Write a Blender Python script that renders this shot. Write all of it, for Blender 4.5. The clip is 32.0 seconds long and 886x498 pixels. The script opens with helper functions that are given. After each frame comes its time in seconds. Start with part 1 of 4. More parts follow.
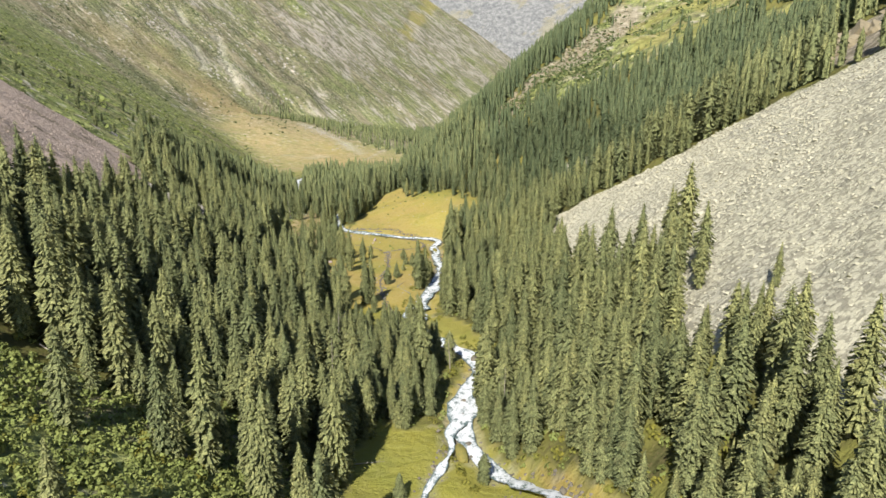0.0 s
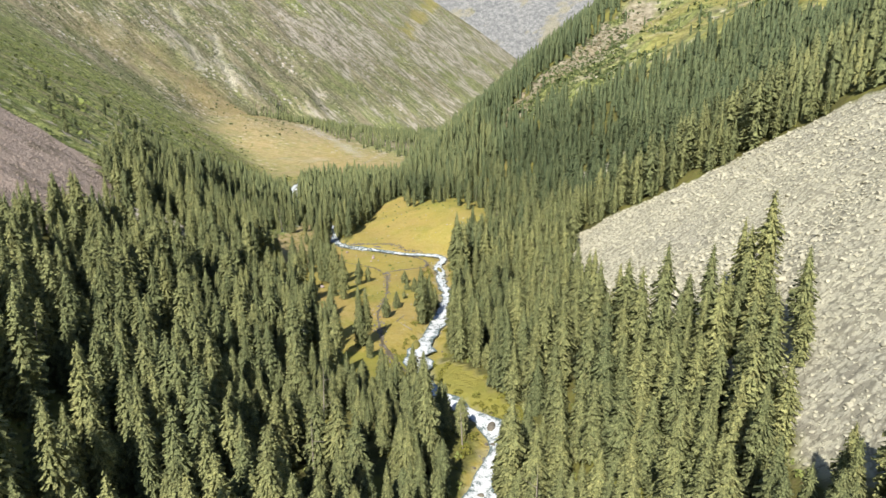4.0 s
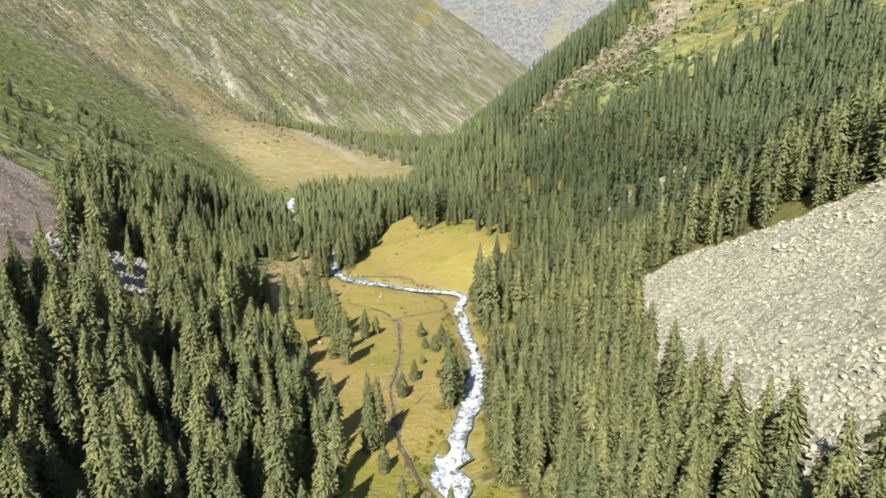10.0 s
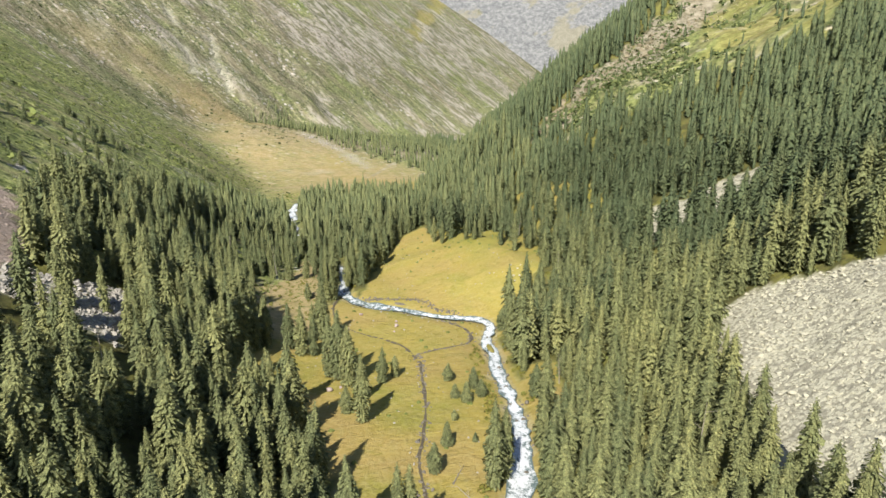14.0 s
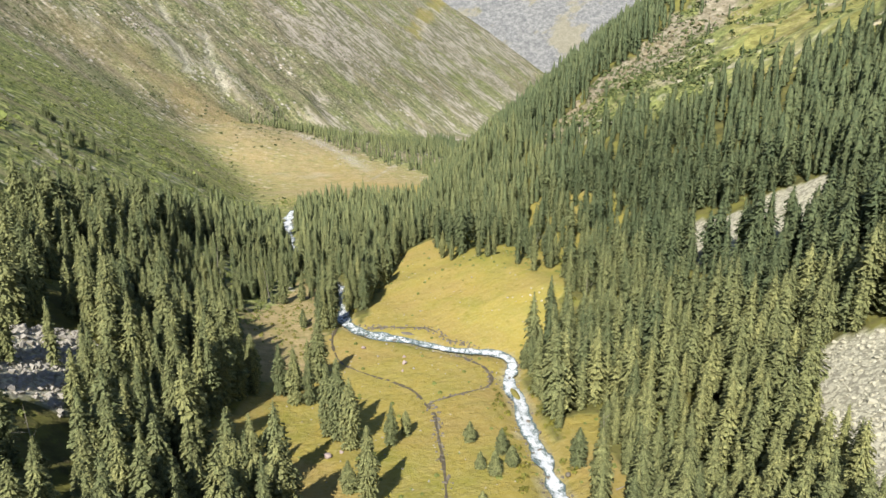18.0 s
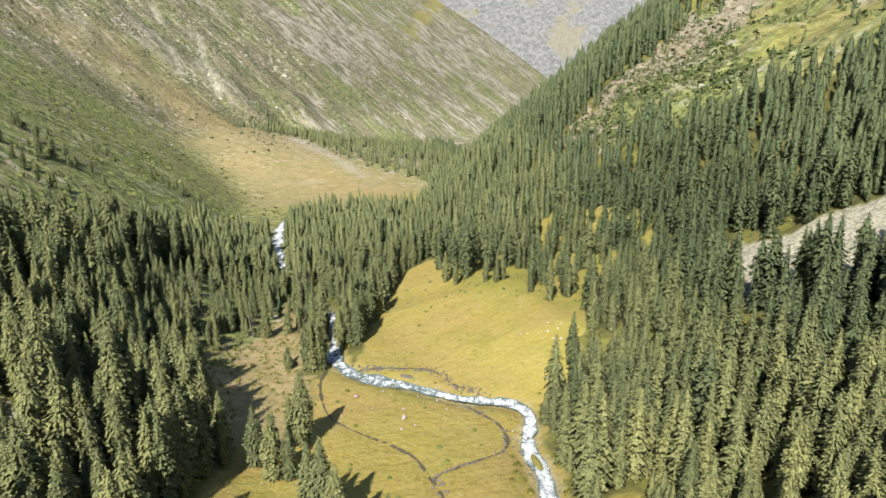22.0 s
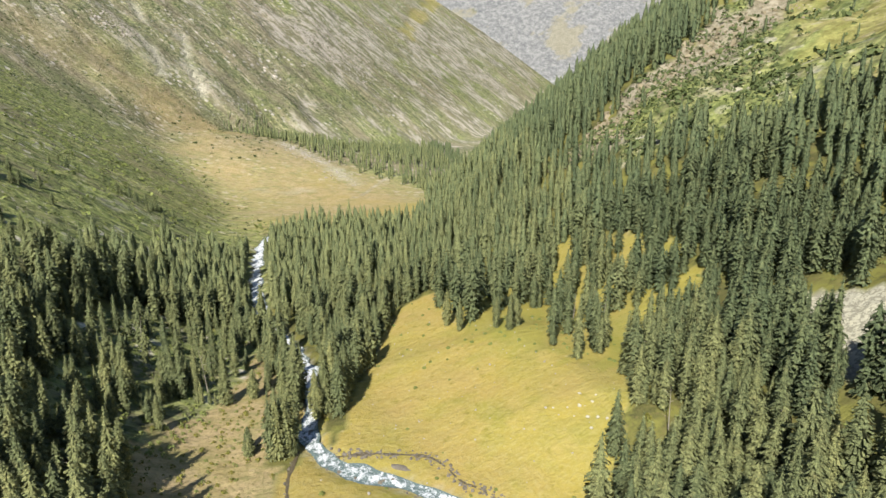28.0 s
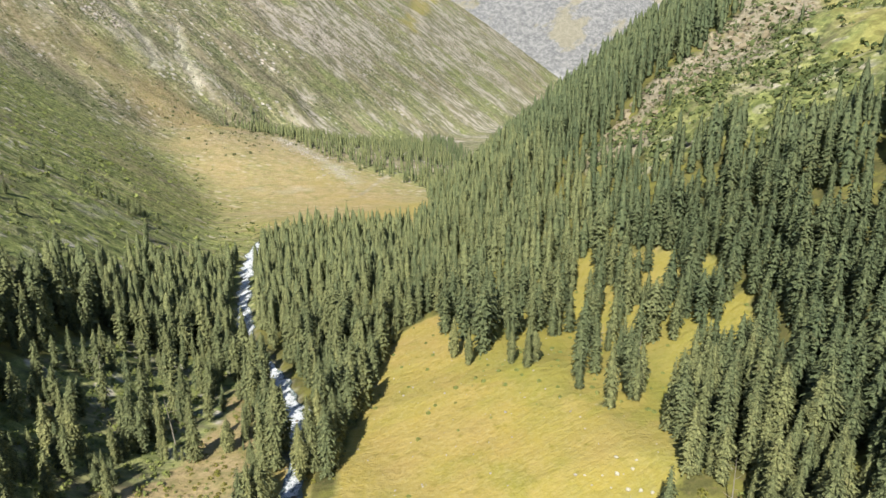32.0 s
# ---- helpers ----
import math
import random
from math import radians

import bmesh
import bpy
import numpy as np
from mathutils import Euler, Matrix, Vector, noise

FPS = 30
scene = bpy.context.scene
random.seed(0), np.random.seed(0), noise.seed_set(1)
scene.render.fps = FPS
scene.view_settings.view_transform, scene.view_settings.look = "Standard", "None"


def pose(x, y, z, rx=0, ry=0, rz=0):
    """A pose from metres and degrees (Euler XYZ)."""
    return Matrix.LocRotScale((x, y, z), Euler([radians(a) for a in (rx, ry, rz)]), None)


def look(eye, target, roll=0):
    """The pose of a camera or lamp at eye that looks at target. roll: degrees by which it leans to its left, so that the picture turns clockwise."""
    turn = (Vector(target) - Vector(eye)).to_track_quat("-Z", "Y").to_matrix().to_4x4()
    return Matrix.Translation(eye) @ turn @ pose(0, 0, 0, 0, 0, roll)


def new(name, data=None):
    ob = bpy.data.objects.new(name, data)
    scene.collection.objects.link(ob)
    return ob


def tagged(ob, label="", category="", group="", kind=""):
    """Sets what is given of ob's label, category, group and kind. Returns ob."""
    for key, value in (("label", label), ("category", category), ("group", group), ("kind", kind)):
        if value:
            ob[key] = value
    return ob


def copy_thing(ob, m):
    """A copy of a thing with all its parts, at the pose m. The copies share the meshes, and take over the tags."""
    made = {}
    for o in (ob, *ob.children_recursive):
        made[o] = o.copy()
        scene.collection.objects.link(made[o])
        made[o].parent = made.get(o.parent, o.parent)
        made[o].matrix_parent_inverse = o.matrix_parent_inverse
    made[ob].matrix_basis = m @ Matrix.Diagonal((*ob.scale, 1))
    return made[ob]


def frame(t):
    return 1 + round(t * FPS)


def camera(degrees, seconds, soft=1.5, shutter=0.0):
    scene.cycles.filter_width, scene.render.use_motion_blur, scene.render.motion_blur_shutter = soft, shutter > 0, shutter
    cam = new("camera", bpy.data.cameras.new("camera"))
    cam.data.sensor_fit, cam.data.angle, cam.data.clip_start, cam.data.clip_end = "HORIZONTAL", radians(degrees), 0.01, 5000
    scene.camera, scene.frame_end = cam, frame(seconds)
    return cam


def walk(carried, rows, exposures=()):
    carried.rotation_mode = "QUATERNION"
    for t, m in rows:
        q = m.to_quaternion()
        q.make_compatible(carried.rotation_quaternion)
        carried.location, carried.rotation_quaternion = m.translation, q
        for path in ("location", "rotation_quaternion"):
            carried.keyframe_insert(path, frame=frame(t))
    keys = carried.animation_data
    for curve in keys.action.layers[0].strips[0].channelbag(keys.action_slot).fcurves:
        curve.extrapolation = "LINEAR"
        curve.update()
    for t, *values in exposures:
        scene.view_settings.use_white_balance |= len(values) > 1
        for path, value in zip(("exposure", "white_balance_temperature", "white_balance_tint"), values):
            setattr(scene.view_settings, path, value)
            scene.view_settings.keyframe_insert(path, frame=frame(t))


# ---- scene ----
# ---- camera ----
ROWS = [
    (0, pose(0.00, 0.00, 150.00, 73.561, -0.183, -4.513)),
    (1, pose(0.43, 12.27, 149.95, 73.395, -0.096, -4.546)),
    (2, pose(0.84, 24.52, 149.93, 73.321, -0.054, -4.476)),
    (3, pose(1.23, 36.82, 149.72, 73.385, -0.040, -4.419)),
    (4, pose(1.54, 49.28, 149.41, 73.475, -0.021, -4.414)),
    (5, pose(1.60, 61.87, 149.08, 73.574, -0.006, -4.425)),
    (6, pose(1.23, 74.58, 148.80, 73.667, -0.002, -4.416)),
    (7, pose(0.26, 87.38, 148.63, 73.739, -0.016, -4.352)),
    (8, pose(-1.03, 100.04, 148.40, 73.746, -0.046, -4.374)),
    (9, pose(-2.54, 112.64, 148.04, 73.749, -0.104, -4.358)),
    (10, pose(-4.28, 125.32, 147.62, 73.785, -0.179, -4.325)),
    (11, pose(-6.20, 137.99, 147.13, 73.819, -0.195, -4.343)),
    (12, pose(-8.22, 150.61, 146.59, 73.821, -0.111, -4.309)),
    (13, pose(-10.14, 163.02, 146.02, 73.763, -0.028, -4.249)),
    (14, pose(-11.87, 175.12, 145.50, 73.701, 0.039, -4.207)),
    (15, pose(-13.38, 186.91, 145.11, 73.636, 0.063, -4.235)),
    (16, pose(-14.59, 198.54, 144.82, 73.587, 0.065, -4.295)),
    (17, pose(-15.45, 210.16, 144.64, 73.570, 0.057, -4.351)),
    (18, pose(-15.87, 221.91, 144.57, 73.600, 0.050, -4.367)),
    (19, pose(-16.00, 233.69, 144.47, 73.623, 0.040, -4.342)),
    (20, pose(-15.93, 245.43, 144.39, 73.700, 0.051, -4.385)),
    (21, pose(-15.76, 257.07, 144.33, 73.743, 0.071, -4.473)),
    (22, pose(-15.50, 268.66, 144.19, 73.738, 0.048, -4.569)),
    (23, pose(-15.24, 280.23, 144.00, 73.783, 0.056, -4.639)),
    (24, pose(-14.84, 291.73, 143.72, 73.869, 0.077, -4.781)),
    (25, pose(-14.30, 303.34, 143.45, 73.899, 0.085, -4.884)),
    (26, pose(-13.68, 315.09, 143.30, 73.866, 0.065, -4.923)),
    (27, pose(-13.04, 326.89, 143.22, 73.807, 0.044, -4.926)),
    (28, pose(-12.44, 338.65, 143.19, 73.761, 0.044, -4.920)),
    (29, pose(-11.95, 350.27, 143.13, 73.765, 0.087, -4.933)),
    (30, pose(-11.53, 361.70, 143.07, 73.692, 0.095, -4.925)),
    (31, pose(-11.14, 372.94, 143.06, 73.540, 0.063, -4.888)),
    (32, pose(-10.80, 384.00, 143.03, 73.147, -0.004, -4.777)),
]
cam = camera(66.0, 32.0, soft=1.5)
walk(cam, [(t, m) for t, m in ROWS], exposures=[(0, 0.55), (32, 0.55)])

# ---- light ----
SUN_AZ, SUN_EL = 200.0, 43.0
world = bpy.data.worlds.new("sky")
scene.world = world
world.use_nodes = True
wn = world.node_tree
sky = wn.nodes.new("ShaderNodeTexSky")
sky.sky_type, sky.sun_disc = "NISHITA", False
sky.sun_elevation, sky.sun_rotation = radians(SUN_EL), radians(SUN_AZ)
sky.altitude, sky.dust_density = 2200, 1.5
wn.nodes["Background"].inputs["Strength"].default_value = 0.088
wn.links.new(sky.outputs[0], wn.nodes["Background"].inputs["Color"])
lamp = bpy.data.lights.new("sun", "SUN")
lamp.energy, lamp.angle, lamp.color = 4.6, radians(0.53), (1.0, 0.96, 0.87)
sun = new("sun", lamp)
sa, se = radians(SUN_AZ), radians(SUN_EL)
sun.matrix_world = look(Vector((math.sin(sa) * math.cos(se), math.cos(sa) * math.cos(se), math.sin(se))) * 300, (0, 0, 0))


# ---- materials ----
class Mat:
    """A small wrapper that strings shader nodes together."""

    def __init__(self, name, rough=0.9, spec=0.2):
        self.m = bpy.data.materials.new(name)
        self.m.use_nodes = True
        self.t = self.m.node_tree
        self.b = self.t.nodes["Principled BSDF"]
        self.b.inputs["Roughness"].default_value = rough
        self.b.inputs["Specular IOR Level"].default_value = spec

    def n(self, kind, **vals):
        node = self.t.nodes.new(kind)
        for k, v in vals.items():
            node.inputs[k].default_value = v
        return node

    def link(self, a, b):
        self.t.links.new(a, b)

    def coords(self, scale=(1, 1, 1), turn=0.0, kind="POINT"):
        tc, mp = self.n("ShaderNodeTexCoord"), self.n("ShaderNodeMapping")
        mp.vector_type = kind
        mp.inputs["Scale"].default_value = scale
        mp.inputs["Rotation"].default_value = turn if isinstance(turn, tuple) else (0, 0, turn)
        self.link(tc.outputs["Object"], mp.inputs["Vector"])
        return mp.outputs[0]

    def noise(self, scale, detail=4, rough=0.6, vec=None):
        t = self.n("ShaderNodeTexNoise", Scale=scale, Detail=detail, Roughness=rough)
        self.link(vec if vec is not None else self.coords(), t.inputs["Vector"])
        return t.outputs["Fac"]

    def cells(self, scale, vec=None, out="Distance"):
        t = self.n("ShaderNodeTexVoronoi", Scale=scale)
        self.link(vec if vec is not None else self.coords(), t.inputs["Vector"])
        return t.outputs[out]

    def ramp(self, fac, stops):
        r = self.t.nodes.new("ShaderNodeValToRGB")
        while len(r.color_ramp.elements) < len(stops):
            r.color_ramp.elements.new(0.5)
        for e, (p, c) in zip(r.color_ramp.elements, stops):
            e.position, e.color = p, (*c, 1) if len(c) == 3 else c
        self.link(fac, r.inputs[0])
        return r.outputs[0]

    def span(self, fac, lo, hi, a=0.0, b=1.0):
        r = self.n("ShaderNodeMapRange")
        for k, v in zip(("From Min", "From Max", "To Min", "To Max"), (lo, hi, a, b)):
            r.inputs[k].default_value = v
        self.link(fac, r.inputs[0])
        return r.outputs[0]

    def mix(self, fac, a, b, mode="MIX"):
        m = self.t.nodes.new("ShaderNodeMix")
        m.data_type, m.blend_type = "RGBA", mode
        for v, s in ((fac, 0), (a, 6), (b, 7)):
            if isinstance(v, (int, float)):
                m.inputs[s].default_value = v
            elif isinstance(v, tuple):
                m.inputs[s].default_value = (*v, 1)
            else:
                self.link(v, m.inputs[s])
        return m.outputs[2]

    def math(self, op, a, b=0.0):
        m = self.t.nodes.new("ShaderNodeMath")
        m.operation = op
        for i, v in enumerate((a, b)):
            if isinstance(v, (int, float)):
                m.inputs[i].default_value = v
            else:
                self.link(v, m.inputs[i])
        return m.outputs[0]

    def split(self, attr):
        a = self.t.nodes.new("ShaderNodeAttribute")
        a.attribute_name = attr
        s = self.t.nodes.new("ShaderNodeSeparateColor")
        self.link(a.outputs["Color"], s.inputs[0])
        return s.outputs

    def bump(self, height, strength=0.5, dist=0.3):
        b = self.n("ShaderNodeBump", Strength=strength, Distance=dist)
        self.link(height, b.inputs["Height"])
        self.link(b.outputs[0], self.b.inputs["Normal"])

    def colour(self, c):
        if isinstance(c, tuple):
            self.b.inputs["Base Color"].default_value = (*c, 1)
        else:
            self.link(c, self.b.inputs["Base Color"])
        return self.m


def ground_material():
    g = Mat("ground", 0.95, 0.1)
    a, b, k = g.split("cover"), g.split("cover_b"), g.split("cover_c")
    mid, fine = g.noise(0.05, 6, 0.65), g.noise(0.6, 5, 0.7)
    tiny = g.noise(2.5, 3, 0.7)
    # mountain slopes: dry grass, green shrubs and bare earth in streaks down the slope
    run = g.coords((1.7, 1.0, 1.0), radians(-24), "TEXTURE")
    streak, lines = g.noise(0.016, 6, 0.7, run), g.noise(0.15, 5, 0.7, run)
    spots = g.noise(0.24, 4, 0.6)
    fall_far = g.coords((7.0, 1.0, 9.0), radians(-30), "TEXTURE")
    fall_near = g.coords((6.0, 1.0, 8.0), radians(19), "TEXTURE")
    fall_slab = g.coords((2.4, 1.0, 3.0), radians(-30), "TEXTURE")
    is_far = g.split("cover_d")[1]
    rills = g.mix(is_far, g.noise(0.16, 6, 0.7, fall_near), g.noise(0.085, 7, 0.72, fall_far))
    bands = g.mix(is_far, g.noise(0.035, 5, 0.65, fall_near), g.noise(0.022, 6, 0.68, fall_far))
    green = g.mix(g.span(lines, 0.38, 0.62), (0.165, 0.205, 0.07), (0.35, 0.365, 0.14))
    dry = g.mix(g.span(lines, 0.36, 0.64), (0.165, 0.16, 0.088), (0.31, 0.278, 0.165))
    grit = g.noise(0.12, 8, 0.75)
    dry = g.mix(g.span(grit, 0.50, 0.60, 0, 0.75), dry, (0.15, 0.155, 0.08))
    dry = g.mix(g.span(g.noise(0.07, 8, 0.8, run), 0.57, 0.64, 0, 0.8), dry, (0.47, 0.425, 0.335))
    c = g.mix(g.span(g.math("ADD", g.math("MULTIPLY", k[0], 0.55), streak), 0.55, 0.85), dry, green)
    c = g.mix(g.span(spots, 0.54, 0.64, 0, 0.75), c, (0.10, 0.12, 0.05))
    c = g.mix(g.span(g.noise(0.03, 5, 0.7, run), 0.60, 0.68, 0, 0.7), c, (0.33, 0.285, 0.21))
    c = g.mix(g.span(fine, 0.6, 0.75, 0, 0.5), c, (0.36, 0.31, 0.21))
    slant = g.coords((1.5, 1.0, 1.0), radians(-30), "TEXTURE")
    brush = g.cells(0.11, slant)
    c = g.mix(g.math("MULTIPLY", g.span(brush, 0.28, 0.40, 0.9, 0.0), g.span(g.noise(0.014, 5, 0.7), 0.40, 0.54)), c, (0.085, 0.11, 0.045))
    slabs = g.cells(0.085, slant)
    c = g.mix(g.math("MULTIPLY", g.span(slabs, 0.26, 0.36, 0.9, 0.0), g.span(g.noise(0.011, 6, 0.75, run), 0.49, 0.60)), c, (0.60, 0.55, 0.47))
    tufts = g.cells(0.13)
    c = g.mix(g.math("MULTIPLY", g.span(tufts, 0.18, 0.30, 0.8, 0.0), g.span(streak, 0.40, 0.55)), c, (0.075, 0.095, 0.04))
    bits = g.cells(0.21)
    c = g.mix(g.math("MULTIPLY", g.span(bits, 0.16, 0.26, 0.8, 0.0), g.span(g.noise(0.012, 5, 0.7), 0.46, 0.60)), c, (0.50, 0.45, 0.37))
    c = g.mix(0.85, c, g.ramp(g.noise(0.13, 5, 0.8), [(0.34, (0.5, 0.52, 0.5)), (0.5, (1, 1, 1)), (0.68, (1.6, 1.55, 1.5))]), "MULTIPLY")
    c = g.mix(g.span(bands, 0.50, 0.62, 0, 0.55), c, (0.30, 0.25, 0.16))
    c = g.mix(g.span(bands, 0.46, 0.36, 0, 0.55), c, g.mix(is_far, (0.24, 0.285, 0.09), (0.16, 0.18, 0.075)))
    c = g.mix(g.math("MULTIPLY", is_far, g.span(rills, 0.60, 0.66, 0, 0.6)), c, (0.50, 0.45, 0.37))
    c = g.mix(0.75, c, g.ramp(rills, [(0.36, (0.6, 0.62, 0.6)), (0.5, (1.06, 1.06, 1.06)), (0.64, (1.55, 1.5, 1.45))]), "MULTIPLY")
    # Far ground scaled paler and bluer: distance haze put into the colour
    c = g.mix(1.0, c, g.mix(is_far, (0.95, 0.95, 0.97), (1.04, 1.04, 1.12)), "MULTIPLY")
    # meadow
    md = g.mix(g.span(mid, 0.35, 0.65), (0.42, 0.325, 0.08), (0.36, 0.31, 0.08))
    md = g.mix(g.span(g.noise(0.018, 3), 0.45, 0.65, 0, 0.8), md, (0.41, 0.29, 0.11))
    md = g.mix(g.span(g.noise(0.03, 4), 0.55, 0.7, 0, 0.7), md, (0.27, 0.265, 0.05))
    md = g.mix(g.span(fine, 0.45, 0.75, 0, 0.55), md, (0.50, 0.425, 0.20))
    md = g.mix(g.span(g.noise(0.09, 5, 0.65), 0.54, 0.66, 0, 0.5), md, (0.47, 0.36, 0.13))
    md = g.mix(g.span(g.noise(0.25, 4, 0.7), 0.56, 0.7, 0, 0.65), md, (0.24, 0.21, 0.04))
    md = g.mix(g.span(tiny, 0.6, 0.8, 0, 0.5), md, (0.2, 0.19, 0.035))
    md = g.mix(g.math("MULTIPLY", k[2], 0.75), md, g.mix(g.span(mid, 0.35, 0.65), (0.28, 0.29, 0.05), (0.20, 0.23, 0.045)))
    # forest floor
    ff = g.mix(g.span(mid, 0.4, 0.6), (0.10, 0.10, 0.038), (0.20, 0.19, 0.06))
    ff = g.mix(g.span(fine, 0.52, 0.68), ff, (0.17, 0.14, 0.065))
    ff = g.mix(g.span(g.noise(0.09, 4, 0.65), 0.5, 0.62, 0, 0.8), ff, (0.23, 0.225, 0.06))
    # grey scree
    grey = g.t.nodes.new("ShaderNodeSeparateColor")
    g.link(g.cells(0.55, out="Color"), grey.inputs[0])
    st = grey.outputs[0]
    sc = g.mix(g.span(mid, 0.35, 0.7), SCREE_A, SCREE_B)
    sc = g.mix(g.span(st, 0.55, 1.0, 0, 0.35), sc, (0.33, 0.305, 0.25))
    sc = g.mix(g.span(g.noise(0.02, 4, 0.6), 0.52, 0.66, 0, 0.5), sc, (0.42, 0.40, 0.33))
    sc = g.mix(g.span(fine, 0.58, 0.72, 0, 0.6), sc, (0.22, 0.205, 0.165))
    # Shade in the gaps between stones, put into the colour as dark cell edges
    gap_shade = g.math("MAXIMUM", g.span(g.cells(0.8), 0.52, 0.68), g.span(g.cells(0.38), 0.60, 0.74))
    sc = g.mix(g.math("MULTIPLY", gap_shade, 0.55), sc, (0.17, 0.155, 0.12))
    # pinkish scree, brown dry slope, pale rock, far grey rock with distance haze in its colour
    rd = g.mix(g.span(fine, 0.35, 0.7), (0.37, 0.285, 0.235), (0.50, 0.405, 0.345))
    rd = g.mix(g.span(mid, 0.55, 0.62, 0, 0.8), rd, (0.24, 0.195, 0.145))
    br = g.mix(g.span(g.noise(0.09, 6, 0.7), 0.40, 0.60), (0.52, 0.385, 0.215), (0.41, 0.315, 0.145))
    br = g.mix(g.span(g.noise(0.04, 5, 0.7), 0.52, 0.62, 0, 0.6), br, (0.27, 0.255, 0.10))
    br = g.mix(g.span(fine, 0.5, 0.7, 0, 0.8), br, (0.19, 0.17, 0.07))
    br = g.mix(g.span(g.noise(0.2, 5, 0.75), 0.52, 0.62, 0, 0.6), br, (0.24, 0.225, 0.09))
    rk = g.mix(g.span(g.noise(0.12, 7, 0.75), 0.4, 0.6), (0.21, 0.18, 0.125), (0.47, 0.41, 0.315))
    crag = g.mix(g.span(g.noise(0.055, 8, 0.72, fall_slab), 0.47, 0.53), (0.20, 0.195, 0.115), (0.56, 0.50, 0.43))
    crag = g.mix(g.span(rills, 0.47, 0.40, 0, 0.8), crag, (0.20, 0.19, 0.14))
    rk = g.mix(is_far, rk, crag)
    up = g.coords((1.0, 1.0, 5.0), (0, radians(36), 0), "TEXTURE")
    down = g.coords((1.0, 1.0, 10.0), (0, radians(-28), 0), "TEXTURE")
    fr = g.mix(g.span(g.noise(0.045, 8, 0.75, up), 0.43, 0.57), (0.23, 0.232, 0.232), (0.365, 0.36, 0.35))
    fr = g.mix(g.span(g.noise(0.06, 8, 0.75, down), 0.52, 0.57, 0, 0.7), fr, (0.165, 0.175, 0.18))
    fr = g.mix(g.span(g.noise(0.03, 6, 0.66, up), 0.56, 0.66, 0, 0.4), fr, (0.40, 0.385, 0.36))
    fr = g.mix(g.span(g.noise(0.005, 4, 0.6, up), 0.54, 0.60, 0, 0.6), fr, (0.37, 0.33, 0.21))
    rk = g.mix(k[1], rk, fr)
    for w, col in ((a[2], ff), (b[2], br), (a[0], md), (b[1], rd), (b[0], rk), (a[1], sc)):
        c = g.mix(w, c, col)
    h = g.math("ADD", g.math("MULTIPLY", fine, 0.7), g.math("MULTIPLY", tiny, 0.3))
    h = g.math("ADD", h, g.math("MULTIPLY", g.math("ADD", rills, spots), 1.5))
    rough = g.math("MULTIPLY", g.split("cover_d")[0], g.math("ADD", g.noise(0.03, 9, 0.75, run), g.noise(0.06, 9, 0.75)))
    rough = g.math("MULTIPLY", rough, g.math("ADD", 1.0, g.math("MULTIPLY", k[1], 0.5)))
    big = g.n("ShaderNodeBump", Strength=0.7, Distance=11.0)
    g.link(rough, big.inputs["Height"])
    g.bump(h, 0.6, 1.0)
    small = g.b.inputs["Normal"].links[0].from_node
    g.link(big.outputs[0], small.inputs["Normal"])
    return g.colour(c)


def spruce_material(name, per_object):
    g = Mat(name, 0.75, 0.15)
    if per_object:
        o = g.n("ShaderNodeObjectInfo")
        r = g.span(o.outputs["Random"], 0, 1, 0.3, 0.9)
    else:
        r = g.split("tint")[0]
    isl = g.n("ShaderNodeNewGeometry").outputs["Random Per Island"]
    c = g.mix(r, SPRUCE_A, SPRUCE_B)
    c = g.mix(g.span(isl, 0.0, 1.0, 0, 0.38), c, SPRUCE_C)
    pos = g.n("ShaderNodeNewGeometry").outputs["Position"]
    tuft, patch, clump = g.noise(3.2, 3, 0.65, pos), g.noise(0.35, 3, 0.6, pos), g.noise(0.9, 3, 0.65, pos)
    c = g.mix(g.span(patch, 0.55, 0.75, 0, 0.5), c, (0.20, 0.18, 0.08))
    # Noise paints shade and light between small tufts into the needle colour
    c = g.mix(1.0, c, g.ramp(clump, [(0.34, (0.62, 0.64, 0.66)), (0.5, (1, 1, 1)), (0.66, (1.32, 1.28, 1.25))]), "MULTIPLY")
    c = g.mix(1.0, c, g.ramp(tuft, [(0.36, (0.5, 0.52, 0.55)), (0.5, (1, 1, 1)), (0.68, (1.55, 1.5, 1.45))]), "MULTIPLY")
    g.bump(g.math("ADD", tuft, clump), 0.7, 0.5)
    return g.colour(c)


def plain(name, ca, cb, scale=3.0, rough=0.9, bump=0.4, dist=0.05, spec=0.2, random_tint=0.0):
    """Two colours mixed by coarse and fine noise, with relief."""
    g = Mat(name, rough, spec)
    n1, n2 = g.noise(scale, 5, 0.65), g.noise(scale * 6, 3, 0.6)
    c = g.mix(g.span(n1, 0.35, 0.65), ca, cb)
    c = g.mix(g.span(n2, 0.55, 0.8, 0, 0.5), c, tuple(v * 0.6 for v in ca))
    if random_tint:
        isl = g.n("ShaderNodeNewGeometry").outputs["Random Per Island"]
        c = g.mix(g.span(isl, 0, 1, 0, random_tint), c, tuple(v * 0.55 for v in cb))
    g.bump(g.math("ADD", n1, n2), bump, dist)
    return g.colour(c)


